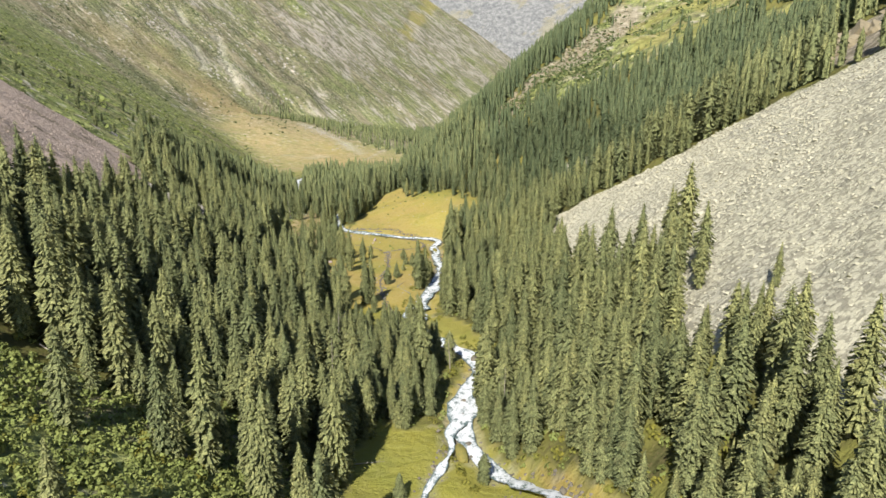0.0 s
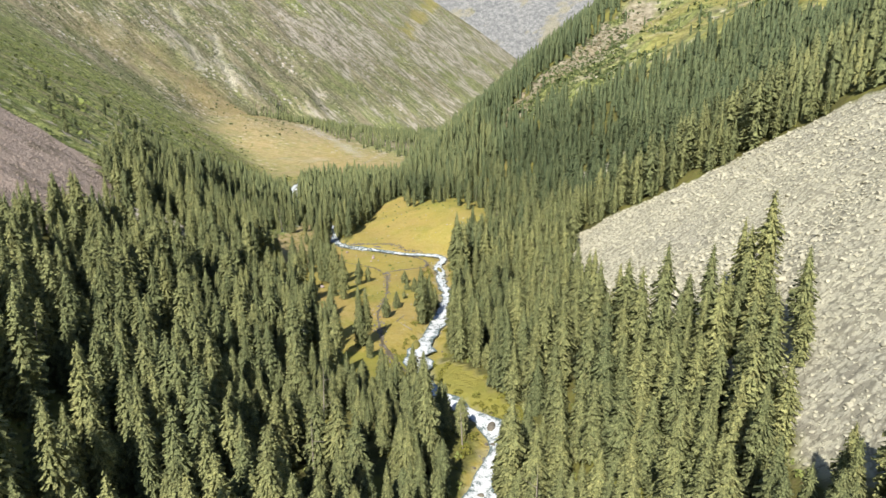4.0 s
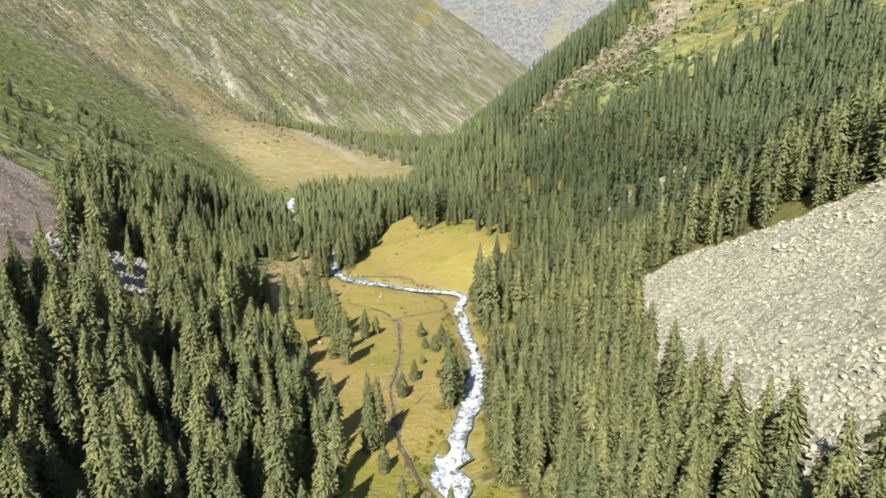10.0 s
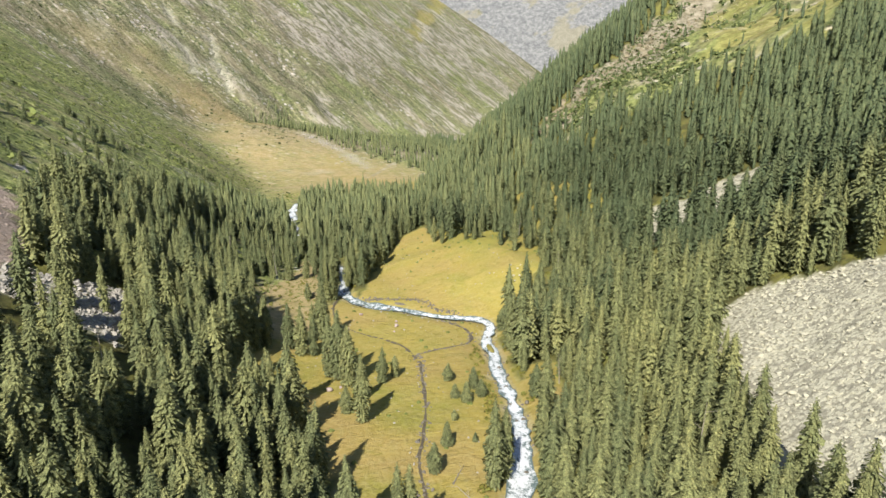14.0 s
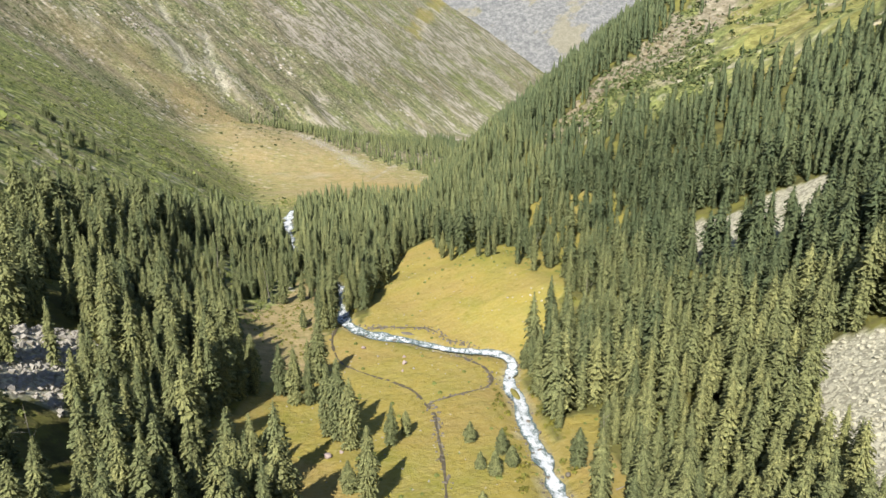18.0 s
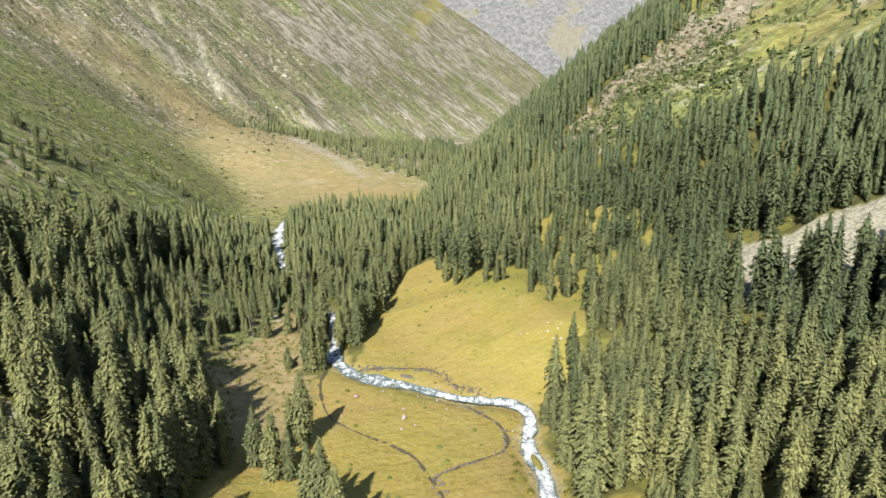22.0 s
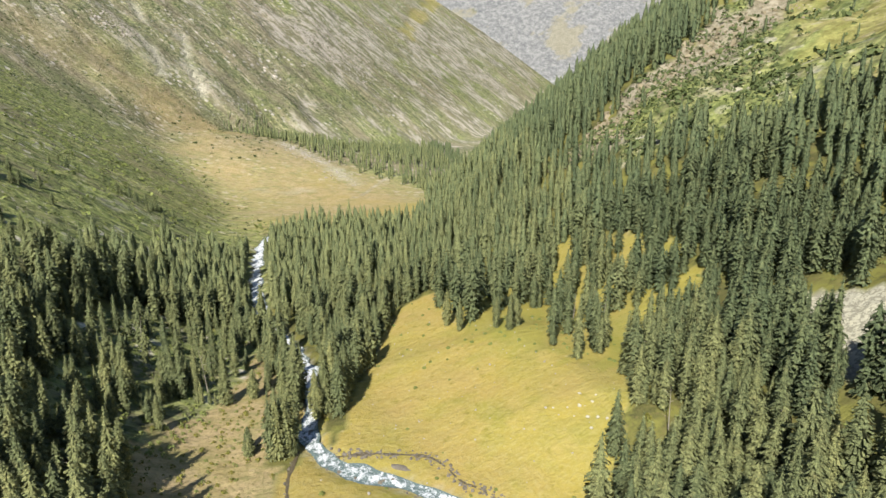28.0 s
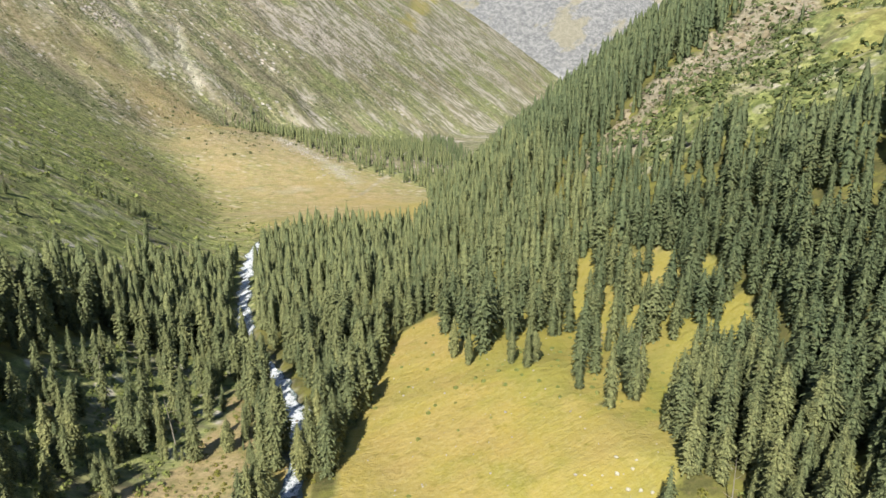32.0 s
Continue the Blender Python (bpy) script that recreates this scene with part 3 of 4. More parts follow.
def build_ground():
    xs = axis([(-1900, -700, 60), (-700, -330, 8), (-330, -160, 6), (-160, 230, 3.0), (230, 420, 6), (420, 800, 14), (800, 1500, 16), (1500, 2300, 60)])
    ys = axis([(-300, 60, 20), (60, 720, 3), (720, 1300, 7), (1300, 2900, 12), (2900, 3700, 20), (3700, 4950, 14)])
    X, Y = np.meshgrid(xs, ys)
    x, y = X.ravel(), Y.ravel()
    z = height(x, y)
    nx, ny = len(xs), len(ys)
    i = (np.arange(ny - 1)[:, None] * nx + np.arange(nx - 1)).ravel()
    me = mesh_of("ground", np.stack([x, y, z], 1), np.stack([i, i + 1, i + nx + 1, i + nx], 1), M_GROUND, True)
    c = covers(x, y)
    u, v = 0.5 * x + 0.86 * y, -0.86 * x + 0.5 * y
    band = np.exp(-((v - 1370) / 120) ** 2) * sstep(2200, 2350, y)
    far_rock = sstep(1600, 2000, y) * sstep(0.16, 0.45, fbm(u, v * 0.5, 70, 5, 31) + band * 0.7 + sstep(3850, 3980, y) * 1.2)
    for ln, w in zip(LEDGES, (75, 95, 26)):
        near = near_line(x, y, ln, 160)
        far_rock = np.maximum(far_rock, sstep(0.0, 0.25, fbm(u * 2.2, v * 0.55, 42, 5, 33) + 0.75 - near / w) * 0.95)
    hill_rock = c["hill"] * sstep(0.0, 0.45, 0.75 * fbm(x, y, 22, 5, 91) + 0.72 - near_line(x, y, RIB, 80) / 58) * 0.9
    hill_gold = c["hill"] * sstep(-0.25, 0.1, fbm(x, y, 30, 4, 93)) * sstep(232, 252, x - 0.33 * (y - 740)) * 0.36
    hill_gold = np.maximum(hill_gold, 0.55 * (1 - sstep(12, 42, near_line(x, y, GOLD_RIB) + 16 * fbm(x, y, 60, 3, 99))))
    fan_soft = sum(inside(x + q * 16 * math.cos(2.4 * q), y + q * 24 * math.sin(2.4 * q), FAN, 30, q) * 0.1 for q in range(10))
    fan_gold = fan_soft * 0.8 * sstep(-0.2, 0.6, fbm(x, y, 110, 4, 95) + np.interp(y, [1050, 1250, 1450], [0.7, 0.3, -0.1]))
    fan_soft = np.maximum(fan_soft, (1 - sstep(5, 120, near_line(x, y, DRY_BAND, 150) + 50 * fbm(x, y, 70, 5, 103))) * np.interp(x, [-620, -420, -250], [0.3, 0.7, 0.95]))
    chute = np.zeros(len(x))
    for ln, w in CHUTES:
        chute = np.maximum(chute, (1 - sstep(w * 0.3, w * 1.2, near_line(x, y, ln) + 0.5 * w * fbm(x, y, 16, 4, 97))) * (0.55 + 0.45 * fbm(x, y, 30, 3, 98)))
    lane = 1 - sstep(1.5, 5, near_line(x, y, TRACK))
    meadow = np.clip((c["mead"] | c["thin"]) * 1.0 + 1.0 * (c["river"] & (y < 600)) + hill_gold + fan_gold, 0, 1)
    stones = np.clip(c["scree"] * 1.0 + ((near_line(x, y, RIVER) < 4.0) & (y > 145)) * 0.45 + (near_line(x, y, SIDE_ARM) < 2.0) * 0.4 + chute * np.where(y < 1700, 0.75, 1.4), 0, 1)
    set_colours(me, "cover", np.stack([meadow, stones, np.where(c["hill"], 0.12 * (1 - hill_gold), ((c["forest"] & ~inside(x, y, LEFT_THIN, 8)) | (c["river"] & (y < 760) & (y > 600))) * 1.0 * ~c["thin"])], 1))
    set_colours(me, "cover_b", np.stack([np.clip(far_rock * (0.75 + 0.25 * sstep(3850, 3980, y)) + hill_rock + c["cliff"] + lane * 0.6, 0, 1), c["red"] * 1.0,
                                         np.clip(c["brown"] * 0.85 + 0.97 * fan_soft, 0, 1)], 1))
    lush = (1 - sstep(1280, 1600, y)) * (1 - 0.45 * sstep(110, 300, z - np.interp(y, RIVER[:, 1], height(RIVER[:, 0], RIVER[:, 1]))))
    lush = np.clip(lush + 0.3 * sstep(1500, 1900, y) + 0.3 * fbm(x, y, 160, 4, 141), 0, 1)
    # Spur near full green: for its scrub, and to put a dimmer slope into the colour
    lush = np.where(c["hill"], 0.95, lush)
    wild = sstep(12, 50, z - np.interp(y, RIVER[:, 1], height(RIVER[:, 0], RIVER[:, 1]))) * (1 - np.clip(c["forest"] * 1.0 + meadow + stones, 0, 1))
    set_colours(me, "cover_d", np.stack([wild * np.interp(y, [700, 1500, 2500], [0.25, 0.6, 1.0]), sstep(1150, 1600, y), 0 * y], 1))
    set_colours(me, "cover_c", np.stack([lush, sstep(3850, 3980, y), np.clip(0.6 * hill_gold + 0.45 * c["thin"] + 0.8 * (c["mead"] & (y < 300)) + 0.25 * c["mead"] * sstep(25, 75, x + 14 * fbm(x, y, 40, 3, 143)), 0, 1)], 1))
    return tagged(new("ground", me), "mountain valley ground of meadow, scree and grassy slopes", "ground", kind="structure")


ground = build_ground()


def ribbon(name, line, half, drop, mat, across=8, rough=0.0, foam=None):
    """A sheet of water that follows a line over the ground."""
    d = np.gradient(line, axis=0)
    d /= np.linalg.norm(d, axis=1)[:, None]
    nrm = np.stack([-d[:, 1], d[:, 0]], 1)
    s = np.linspace(-1, 1, across + 1)
    k = np.arange(len(line))
    w = half * (1 + 0.38 * fbm(k * 3.0, k * 0.0, 17, 3, 5)) * np.interp(line[:, 1], [150, 205, 225, 255, 276, 290, 308, 330, 440, 470, 500, 520, 540, 570, 620, 680], [0.8, 0.85, 1.05, 0.7, 0.85, 1.9, 1.8, 0.8, 0.85, 1.15, 1.1, 0.9, 1.0, 1.2, 1.2, 1.25])
    w = w * (1 + 0.42 * fbm(k * 3.0, k * 0.0 + 20, 7, 2, 15))
    wl = w * (1 + 0.6 * fbm(k * 3.0, k * 0.0 + 50, 9, 3, 6))
    off = np.where(s[None] < 0, wl[:, None], w[:, None]) * s[None]
    P = line[:, None, :] + nrm[:, None, :] * off[..., None]
    zc = (base_height if half > 1.2 else height)(line[:, 0], line[:, 1]) - drop
    zc = np.minimum.accumulate(zc) if half > 1.2 else np.convolve(np.pad(zc, 2, "edge"), np.ones(5) / 5, "valid")
    Z = np.repeat(zc[:, None], across + 1, 1)
    Z = Z + rough * fbm(P[..., 0], P[..., 1], 3.2, 3, 9) * (1 - s[None] ** 4)
    n = across + 1
    i = (np.arange(len(line) - 1)[:, None] * n + np.arange(across)).ravel()
    V = np.concatenate([P, Z[..., None]], 2).reshape(-1, 3)
    me = mesh_of(name, V, np.stack([i, i + n, i + n + 1, i + 1], 1)[:, ::-1], mat, True)
    if foam is not None:
        f = np.repeat(foam(line)[:, None], n, 1) + 0.05 * (1 - np.abs(s[None])) - 0.12 * np.abs(s[None]) ** 6
        set_colours(me, "foam", np.repeat(f.reshape(-1, 1), 3, 1))
    return me


def river_foam(line):
    y = line[:, 1]
    return np.interp(y, [100, 240, 320, 470, 500, 520, 545, 570, 600, 700], [0.06, 0.05, 0.035, 0.055, 0.045, 0.02, -0.01, 0.015, 0.035, 0.05])


river = new("river", ribbon("river", RIVER, 3.2, 1.15, M_WATER, 12, 0.5, river_foam))
tagged(river, "foaming white mountain river over a stony bed", "river", kind="structure")
arm = new("river_arm", ribbon("river_arm", SIDE_ARM, 1.5, 0.5, M_WATER, 6, 0.2, lambda q: np.full(len(q), 0.06)))
tagged(arm, "small foaming side arm of the river", "river", kind="structure")
for s in STREAMS:
    st = new("stream", ribbon("stream", s, 0.55, -0.26, M_STREAM, 4, 0.05))
    tagged(st, "narrow dark brook winding through the yellow meadow", "stream", kind="structure")


# ---- trees ----
def crown_arrays(rows, arms, seed, r=0.095, core=7, levels=8, full=0.5, dense=0.68):
    """A slim spruce crown, one unit high: an uneven dense column with drooping boughs all round. Vertices, triangles, normals."""
    g = np.random.default_rng(seed)
    V, F, N = [], [], []
    full = full * g.uniform(0.9, 1.12)
    sway = g.uniform(0, 6.28, 3)

    def radius(t):
        belly = 1 + 0.10 * math.sin(9 * t + sway[0]) + 0.07 * math.sin(23 * t + sway[1])
        return r * belly * min(1, (1 - t) / full) ** 0.8 * (0.72 + 0.28 * min(1, t / 0.14))

    for n in range(levels):
        t = 0.04 + 0.94 * (n / (levels - 1)) ** 0.9
        for i in range(core):
            a = (i + 0.5 * n) * 6.283 / core
            q = dense * radius(t) * g.uniform(0.78, 1.15) if n < levels - 1 else 0.0
            V.append((q * math.cos(a), q * math.sin(a), t + (g.uniform(-0.3, 0.3) / levels if 0 < n < levels - 1 else 0)))
            m = np.array((math.cos(a), math.sin(a), 0.28)) + g.normal(0, 0.12, 3)
            N.append(m / np.linalg.norm(m))
    for n in range(levels - 1):
        for i in range(core):
            p, q = n * core + i, n * core + (i + 1) % core
            F += [(p, q, q + core), (p, q + core, p + core)]
    for w in range(rows):
        t = 0.04 + 0.95 * ((w + 0.3) / rows) ** 0.84
        rad = radius(t) + 0.008
        m = max(3, round(arms * (0.25 + 0.75 * rad / r)))
        a0 = g.random() * 6.28
        for k in range(m):
            a = a0 + (k + g.uniform(-0.45, 0.45)) * 6.283 / m
            q = rad * (g.uniform(0.68, 1.3) if dense < 0.7 else g.uniform(0.9, 1.28))
            zz = t + g.uniform(-0.7, 0.7) / rows
            hw = (2.1 if dense < 0.7 else 1.5) * rad / m * g.uniform(0.6, 1.3)
            d = q * g.uniform(0.12, 0.5)
            c, s_ = math.cos(a), math.sin(a)
            b = len(V)
            skew = g.uniform(-0.5, 0.5) * hw
            V.append((0.3 * q * c - skew * s_, 0.3 * q * s_ + skew * c, zz + 0.4 * d + 0.15 / rows))
            V.append((q * c + hw * s_, q * s_ - hw * c, zz - d * g.uniform(0.3, 1.2)))
            V.append((q * c * g.uniform(0.8, 1.1) - hw * s_, q * s_ * g.uniform(0.8, 1.1) + hw * c, zz - d * g.uniform(0.3, 1.2)))
            F.append((b, b + 1, b + 2))
            n = np.array((0.8 * c, 0.8 * s_, 0.6 if dense < 0.7 else 0.45)) + g.normal(0, 0.3 if dense < 0.7 else 0.2, 3)
            N += [n / np.linalg.norm(n)] * 3
    return np.array(V), np.array(F, np.int32), np.array(N)


def trunk_mesh(h, r, name="trunk", mat=None, lean=0.0):
    bm = bmesh.new()
    rings = []
    for k, (t, q) in enumerate(((-0.03, 1.35), (0.03, 1.0), (0.4, 0.7), (0.97, 0.08))):
        rings.append([bm.verts.new((q * r * math.cos(a) + lean * t * t * h, q * r * math.sin(a), t * h)) for a in np.arange(6) * math.pi / 3])
    for a, b in zip(rings, rings[1:]):
        for i in range(6):
            bm.faces.new((a[i], a[(i + 1) % 6], b[(i + 1) % 6], b[i]))
    bm.faces.new(rings[-1])
    me = bpy.data.meshes.new(name)
    bm.to_mesh(me)
    bm.free()
    me.materials.append(mat or M_BARK)
    return me


def part(name, me, parent, label=""):
    ob = new(name, me)
    ob.parent = parent
    return tagged(ob, label) if label else ob


SPRUCE_LABEL = "tall slender olive-green mountain spruce with drooping boughs"
spruces = []
for k in range(6):
    base = new("spruce")
    v, f, nv = crown_arrays(60, 19, 100 + k, 0.086 + 0.006 * (k % 3), 7, 8, 0.6 if k % 3 == 2 else 0.4)
    part("trunk", trunk_mesh(1.0, 0.011), base)
    part("crown", mesh_of("crown", v, f, M_TREE, True, nv), base)
    tagged(base, SPRUCE_LABEL, "tree", "spruces of the valley")
    spruces.append(base)
used_first = set()


def plant(x, y, h, label=""):
    """One spruce as a thing of its own."""
    k = int(rng.integers(6))
    z = float(height(np.array([x]), np.array([y]))[0]) - 0.1
    wide = rng.uniform(0.85, 1.15) * (1.0 if h > 14 else 2.1 if h < 9 else 1.6)
    m = Matrix.LocRotScale((x, y, z), Euler((rng.uniform(-0.02, 0.02), rng.uniform(-0.02, 0.02), rng.uniform(0, 6.28))), (h * wide, h * wide, h))
    if k not in used_first:
        used_first.add(k)
        spruces[k].matrix_basis = m
        ob = spruces[k]
    else:
        ob = copy_thing(spruces[k], m)
        ob.matrix_basis = m
    if label:
        tagged(ob, label)
    return ob


MEADOW_TREES = [(-40, 436, 23), (-25, 402, 16), (-49, 555, 15), (-63, 556, 8), (-48, 483, 30), (-52, 484, 20), (-56, 472, 19), (-80, 598, 27), (-92, 629, 25), (-101, 600, 22),
                (-94, 607, 23), (-70, 604, 14), (-36, 593, 31), (-31, 595, 29), (-39, 590, 30), (-42, 586, 23), (8, 420, 8), (9, 401, 6), (17, 410, 10), (13, 397, 8.5), (19, 402, 7.5), (7, 380, 4.5), (3, 361, 9), (-2, 344, 10.5), (12, 363, 3.5),
                (-18, 420, 16.5), (-13, 427, 10), (-24, 381, 25.5), (-39, 429, 28), (-35, 426, 31), (-31, 419, 26.5), (-54, 458, 25), (-61, 467, 23),
                (-30, 390, 11), (41, 494, 12.5), (14, 336, 28), (18, 342, 24), (22, 364, 11.5), (39, 400, 14), (-49, 458, 19.5), (-64, 561, 9.5),
                (-12, 305, 27), (-10, 307, 25), (-8, 292, 10), (-20, 286, 24), (-3, 268, 13), (2, 262, 12), (1, 138, 7), (22, 146, 9), (-9, 694, 15), (17, 658, 20), (22, 646, 18), (-16, 684, 17), (38, 634, 16), (43, 626, 19), (47, 632, 14)]
for x, y, h in MEADOW_TREES:
    small = h < 13
    plant(x, y, h, "young bushy spruce standing alone in the meadow grass" if small else "tall dark spruce at the meadow's edge")


def scatter(x0, x1, y0, y1, step):
    nx, ny = int((x1 - x0) / step), int((y1 - y0) / step)
    gx, gy = np.meshgrid(np.arange(nx), np.arange(ny))
    x = x0 + (gx.ravel() + rng.uniform(-0.05, 1.05, nx * ny)) * step
    y = y0 + (gy.ravel() + rng.uniform(-0.05, 1.05, nx * ny)) * step
    return x, y


def forest_points():
    x, y = scatter(-420, 620, 60, 1320, 5.8)
    seen = (x < 0.74 * y + 40) & (x > -0.58 * y - 50) & (base_height(x, y) - CZ < 0.068 * y + 6)
    x, y = x[seen], y[seen]
    c = covers(x, y)
    clump = fbm(x, y, 17, 2, 57)
    dens = 0.86 + 0.5 * fbm(x, y, 38, 3, 55) - 0.25 * (clump > 0.45)
    dens = np.where(y > 700, dens + 0.1, dens)
    dens = np.where((x > 38) & (y < 200), 0.92, dens)
    dens = np.where((x > 60) & (y > 380) & (y < 720), dens + 0.03, dens)
    dens = np.where((x > 0) & (y < 340), dens + 0.05 - 0.3 * (fbm(x, y, 16, 3, 58) > 0.4), dens)
    dens = np.where((x < 0) & (y < 620), np.interp(clump, [-0.1, 0.2, 0.45], [0.95, 0.8, 0.35]), dens)
    dens = np.where(c["thin"], 0.38, dens)
    dens = np.where(c["strip"], 0.75, dens)
    left_thin = inside(x, y, LEFT_THIN, 8) & ~c["strip"]
    dens = np.where(left_thin, 0.34, dens)
    dens = np.where((x > -146) & (x < -84) & (y > 332) & (y < 398), dens * 0.22, dens)
    bank = near_line(x, y, RIVER)
    dens = np.where((bank < 13) & (y > 205) & (y < 305) & (x > 12), dens * 0.35, dens)
    dens = np.where((bank < 9) & (y > 205) & (y < 520), dens * 0.6, dens)
    dens = np.where((bank < 16) & (y < 205) & (x > 20), 0.97, dens)
    keep = c["forest"] & (rng.random(len(x)) < dens)
    # a few stand on the slopes, the shrubby bank and the scree's lower edge
    keep |= (inside(x, y, SCREE_2, 2.5) & (x + y < 642) & (rng.random(len(x)) < 0.4)) | (inside(x, y, SCREE, 3) & (x < 90) & (y < 330) & (rng.random(len(x)) < 0.035))
    keep |= (inside(x, y, LEFT_STONES, 5) & (rng.random(len(x)) < 0.04)) | (inside(x, y, SCREE_TREES, 3) & (rng.random(len(x)) < 0.6))
    keep |= (c["shrub"] & (rng.random(len(x)) < np.interp(y + 0.35 * x, [92, 125], [0.02, 0.4]))) | (c["hill"] & (rng.random(len(x)) < 0.03)) | (c["brown"] & (rng.random(len(x)) < 0.02))
    h = rng.normal(23.5, 4.6, len(x)) + 3.5 * fbm(x, y, 45, 2, 66)
    h = np.clip(h, 9, 35) * np.where(c["hill"] | c["brown"], 0.5, 1.0) * np.where(left_thin, 0.72, 1.0)
    h = np.where(rng.random(len(x)) < 0.12, h * 0.55, h) * np.where((x > 0) & (y < 200), 0.82, 1.0)
    h = np.where(inside(x, y, SCREE, 3) & ~inside(x, y, SCREE_TREES, 3), h * 0.55, h)
    h = np.where((np.abs(x) < 28) & (y > 215) & (y < 262), h * 0.68, h)
    x, y, h = x[keep], y[keep], h[keep]
    # twin stems close to their neighbours
    twin = (rng.random(len(x)) < np.where((x < 0) & (y < 620), 0.3, 0.1)) & (y < 700)
    turn = rng.uniform(0, 6.283, twin.sum())
    return (np.concatenate([x, x[twin] + 2.2 * np.cos(turn)]), np.concatenate([y, y[twin] + 2.2 * np.sin(turn)]),
            np.concatenate([h, h[twin] * rng.uniform(0.6, 1.0, twin.sum())]))


fx, fy, fh = forest_points()
# the stretch beside the flight line between the first bank and the meadow: trees of their own
gap = np.abs(fx - np.interp(fy, RIVER[:400, 1], RIVER[:400, 0])) + np.where((fy > 110) & (fy < 430), 0, 1e4)
order = np.argsort(gap)
own = order[:270]
for i in own:
    plant(float(fx[i]), float(fy[i]), float(fh[i]))
rest = order[270:]


def joined_trees(name, label, x, y, h, protos, mat, wide=1.0):
    """Many trees as one mesh: copies of a few crowns with a tint for each tree, which also holds its stand's light."""
    z = height(x, y) - 0.2
    V, F, N, T = [], [], [], []
    off = 0
    for i in range(len(x)):
        v, f, nv = protos[i % len(protos)]
        a, w = rng.uniform(0, 6.283), h[i] * wide * rng.uniform(0.85, 1.2)
        ca, sa_ = math.cos(a) * w, math.sin(a) * w
        q = np.empty_like(v)
        q[:, 0] = v[:, 0] * ca - v[:, 1] * sa_ + x[i]
        q[:, 1] = v[:, 0] * sa_ + v[:, 1] * ca + y[i]
        q[:, 2] = v[:, 2] * h[i] + z[i]
        V.append(q)
        F.append(f + off)
        N.append(np.stack([(nv[:, 0] * ca - nv[:, 1] * sa_) / w, (nv[:, 0] * sa_ + nv[:, 1] * ca) / w, nv[:, 2]], 1))
        # Stand light and distance haze set in the tint: far right darker, bluer
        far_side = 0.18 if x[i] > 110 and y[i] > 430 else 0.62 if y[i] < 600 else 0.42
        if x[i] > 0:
            stand_light = (0.25 if y[i] < 430 else 0.0) if x[i] > 110 else 0.1 if y[i] > 450 else 0.45
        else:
            stand_light = 0.18 if y[i] > 480 else 0.31
        T.append(np.full(len(v), rng.random() * far_side + stand_light))
        off += len(v)
    if not V:
        return
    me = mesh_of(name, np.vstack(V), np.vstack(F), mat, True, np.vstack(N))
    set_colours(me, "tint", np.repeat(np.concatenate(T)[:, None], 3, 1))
    return tagged(new(name, me), label, "forest", kind="stuff")


rx_, ry_, rh_ = fx[rest], fy[rest], fh[rest]
reach = np.clip(ry_, 0, 385)
side = 1.84 * np.abs(rx_ - np.interp(reach, [0, 160, 385], [0, -10, -11]))
dist = np.maximum(np.maximum(side, 1.7 * (CZ - 18 - base_height(rx_, ry_))), np.where(ry_ > 385, np.hypot(rx_ + 11, ry_ - 384), 0))
LODS = [(-1e3, 170, [crown_arrays(48, 15, 180 + k, 0.092, 6, 6, 0.6 if k % 3 == 2 else 0.4) for k in range(7)]),
        (170, 235, [crown_arrays(40, 13, 200 + k, 0.094, 6, 5, 0.6 if k % 3 == 2 else 0.4) for k in range(7)]),
        (235, 360, [crown_arrays(32, 10, 300 + k, 0.097, 5, 5, 0.6 if k % 3 == 2 else 0.4) for k in range(7)]),
        (360, 560, [crown_arrays(17, 6, 400 + k, 0.09, 6, 6, 0.62 if k % 3 == 2 else 0.4, 0.86) for k in range(7)]),
        (560, 1e9, [crown_arrays(6, 4, 450 + k, 0.096, 5, 5, 0.5, 0.88) for k in range(7)])]
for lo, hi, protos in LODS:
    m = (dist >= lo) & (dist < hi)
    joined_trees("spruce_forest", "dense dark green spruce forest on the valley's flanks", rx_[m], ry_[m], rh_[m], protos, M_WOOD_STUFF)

# woods on the far fan and along the far valley floor
wx, wy = scatter(-360, 160, 1300, 2300, 10.0)
band = inside(wx, wy, [(-345, 1770), (-150, 1565), (-40, 1455), (60, 1340), (170, 1330), (190, 2150), (100, 2200), (-70, 1960), (-200, 1850), (-300, 1810)], 12)
k = band & (rng.random(len(wx)) < 0.7 + 0.5 * fbm(wx, wy, 60, 3, 87))
joined_trees("spruce_wood", "far belt of dark spruces across the valley", wx[k], wy[k], rng.uniform(9, 24, k.sum()), LODS[4][2][:3], M_WOOD_STUFF)
sx, sy = scatter(-330, -140, 420, 1000, 9.0)
cc = covers(sx, sy)
k = ~cc["belt"] & ~cc["red"] & (rng.random(len(sx)) < 0.025 + 0.4 * (fbm(sx, sy, 45, 3, 88) > 0.42))
joined_trees("spruce_group", "scattered spruces on the grassy slope", sx[k], sy[k], rng.uniform(6, 15, k.sum()), LODS[2][2][:3], M_WOOD_STUFF, 1.7)


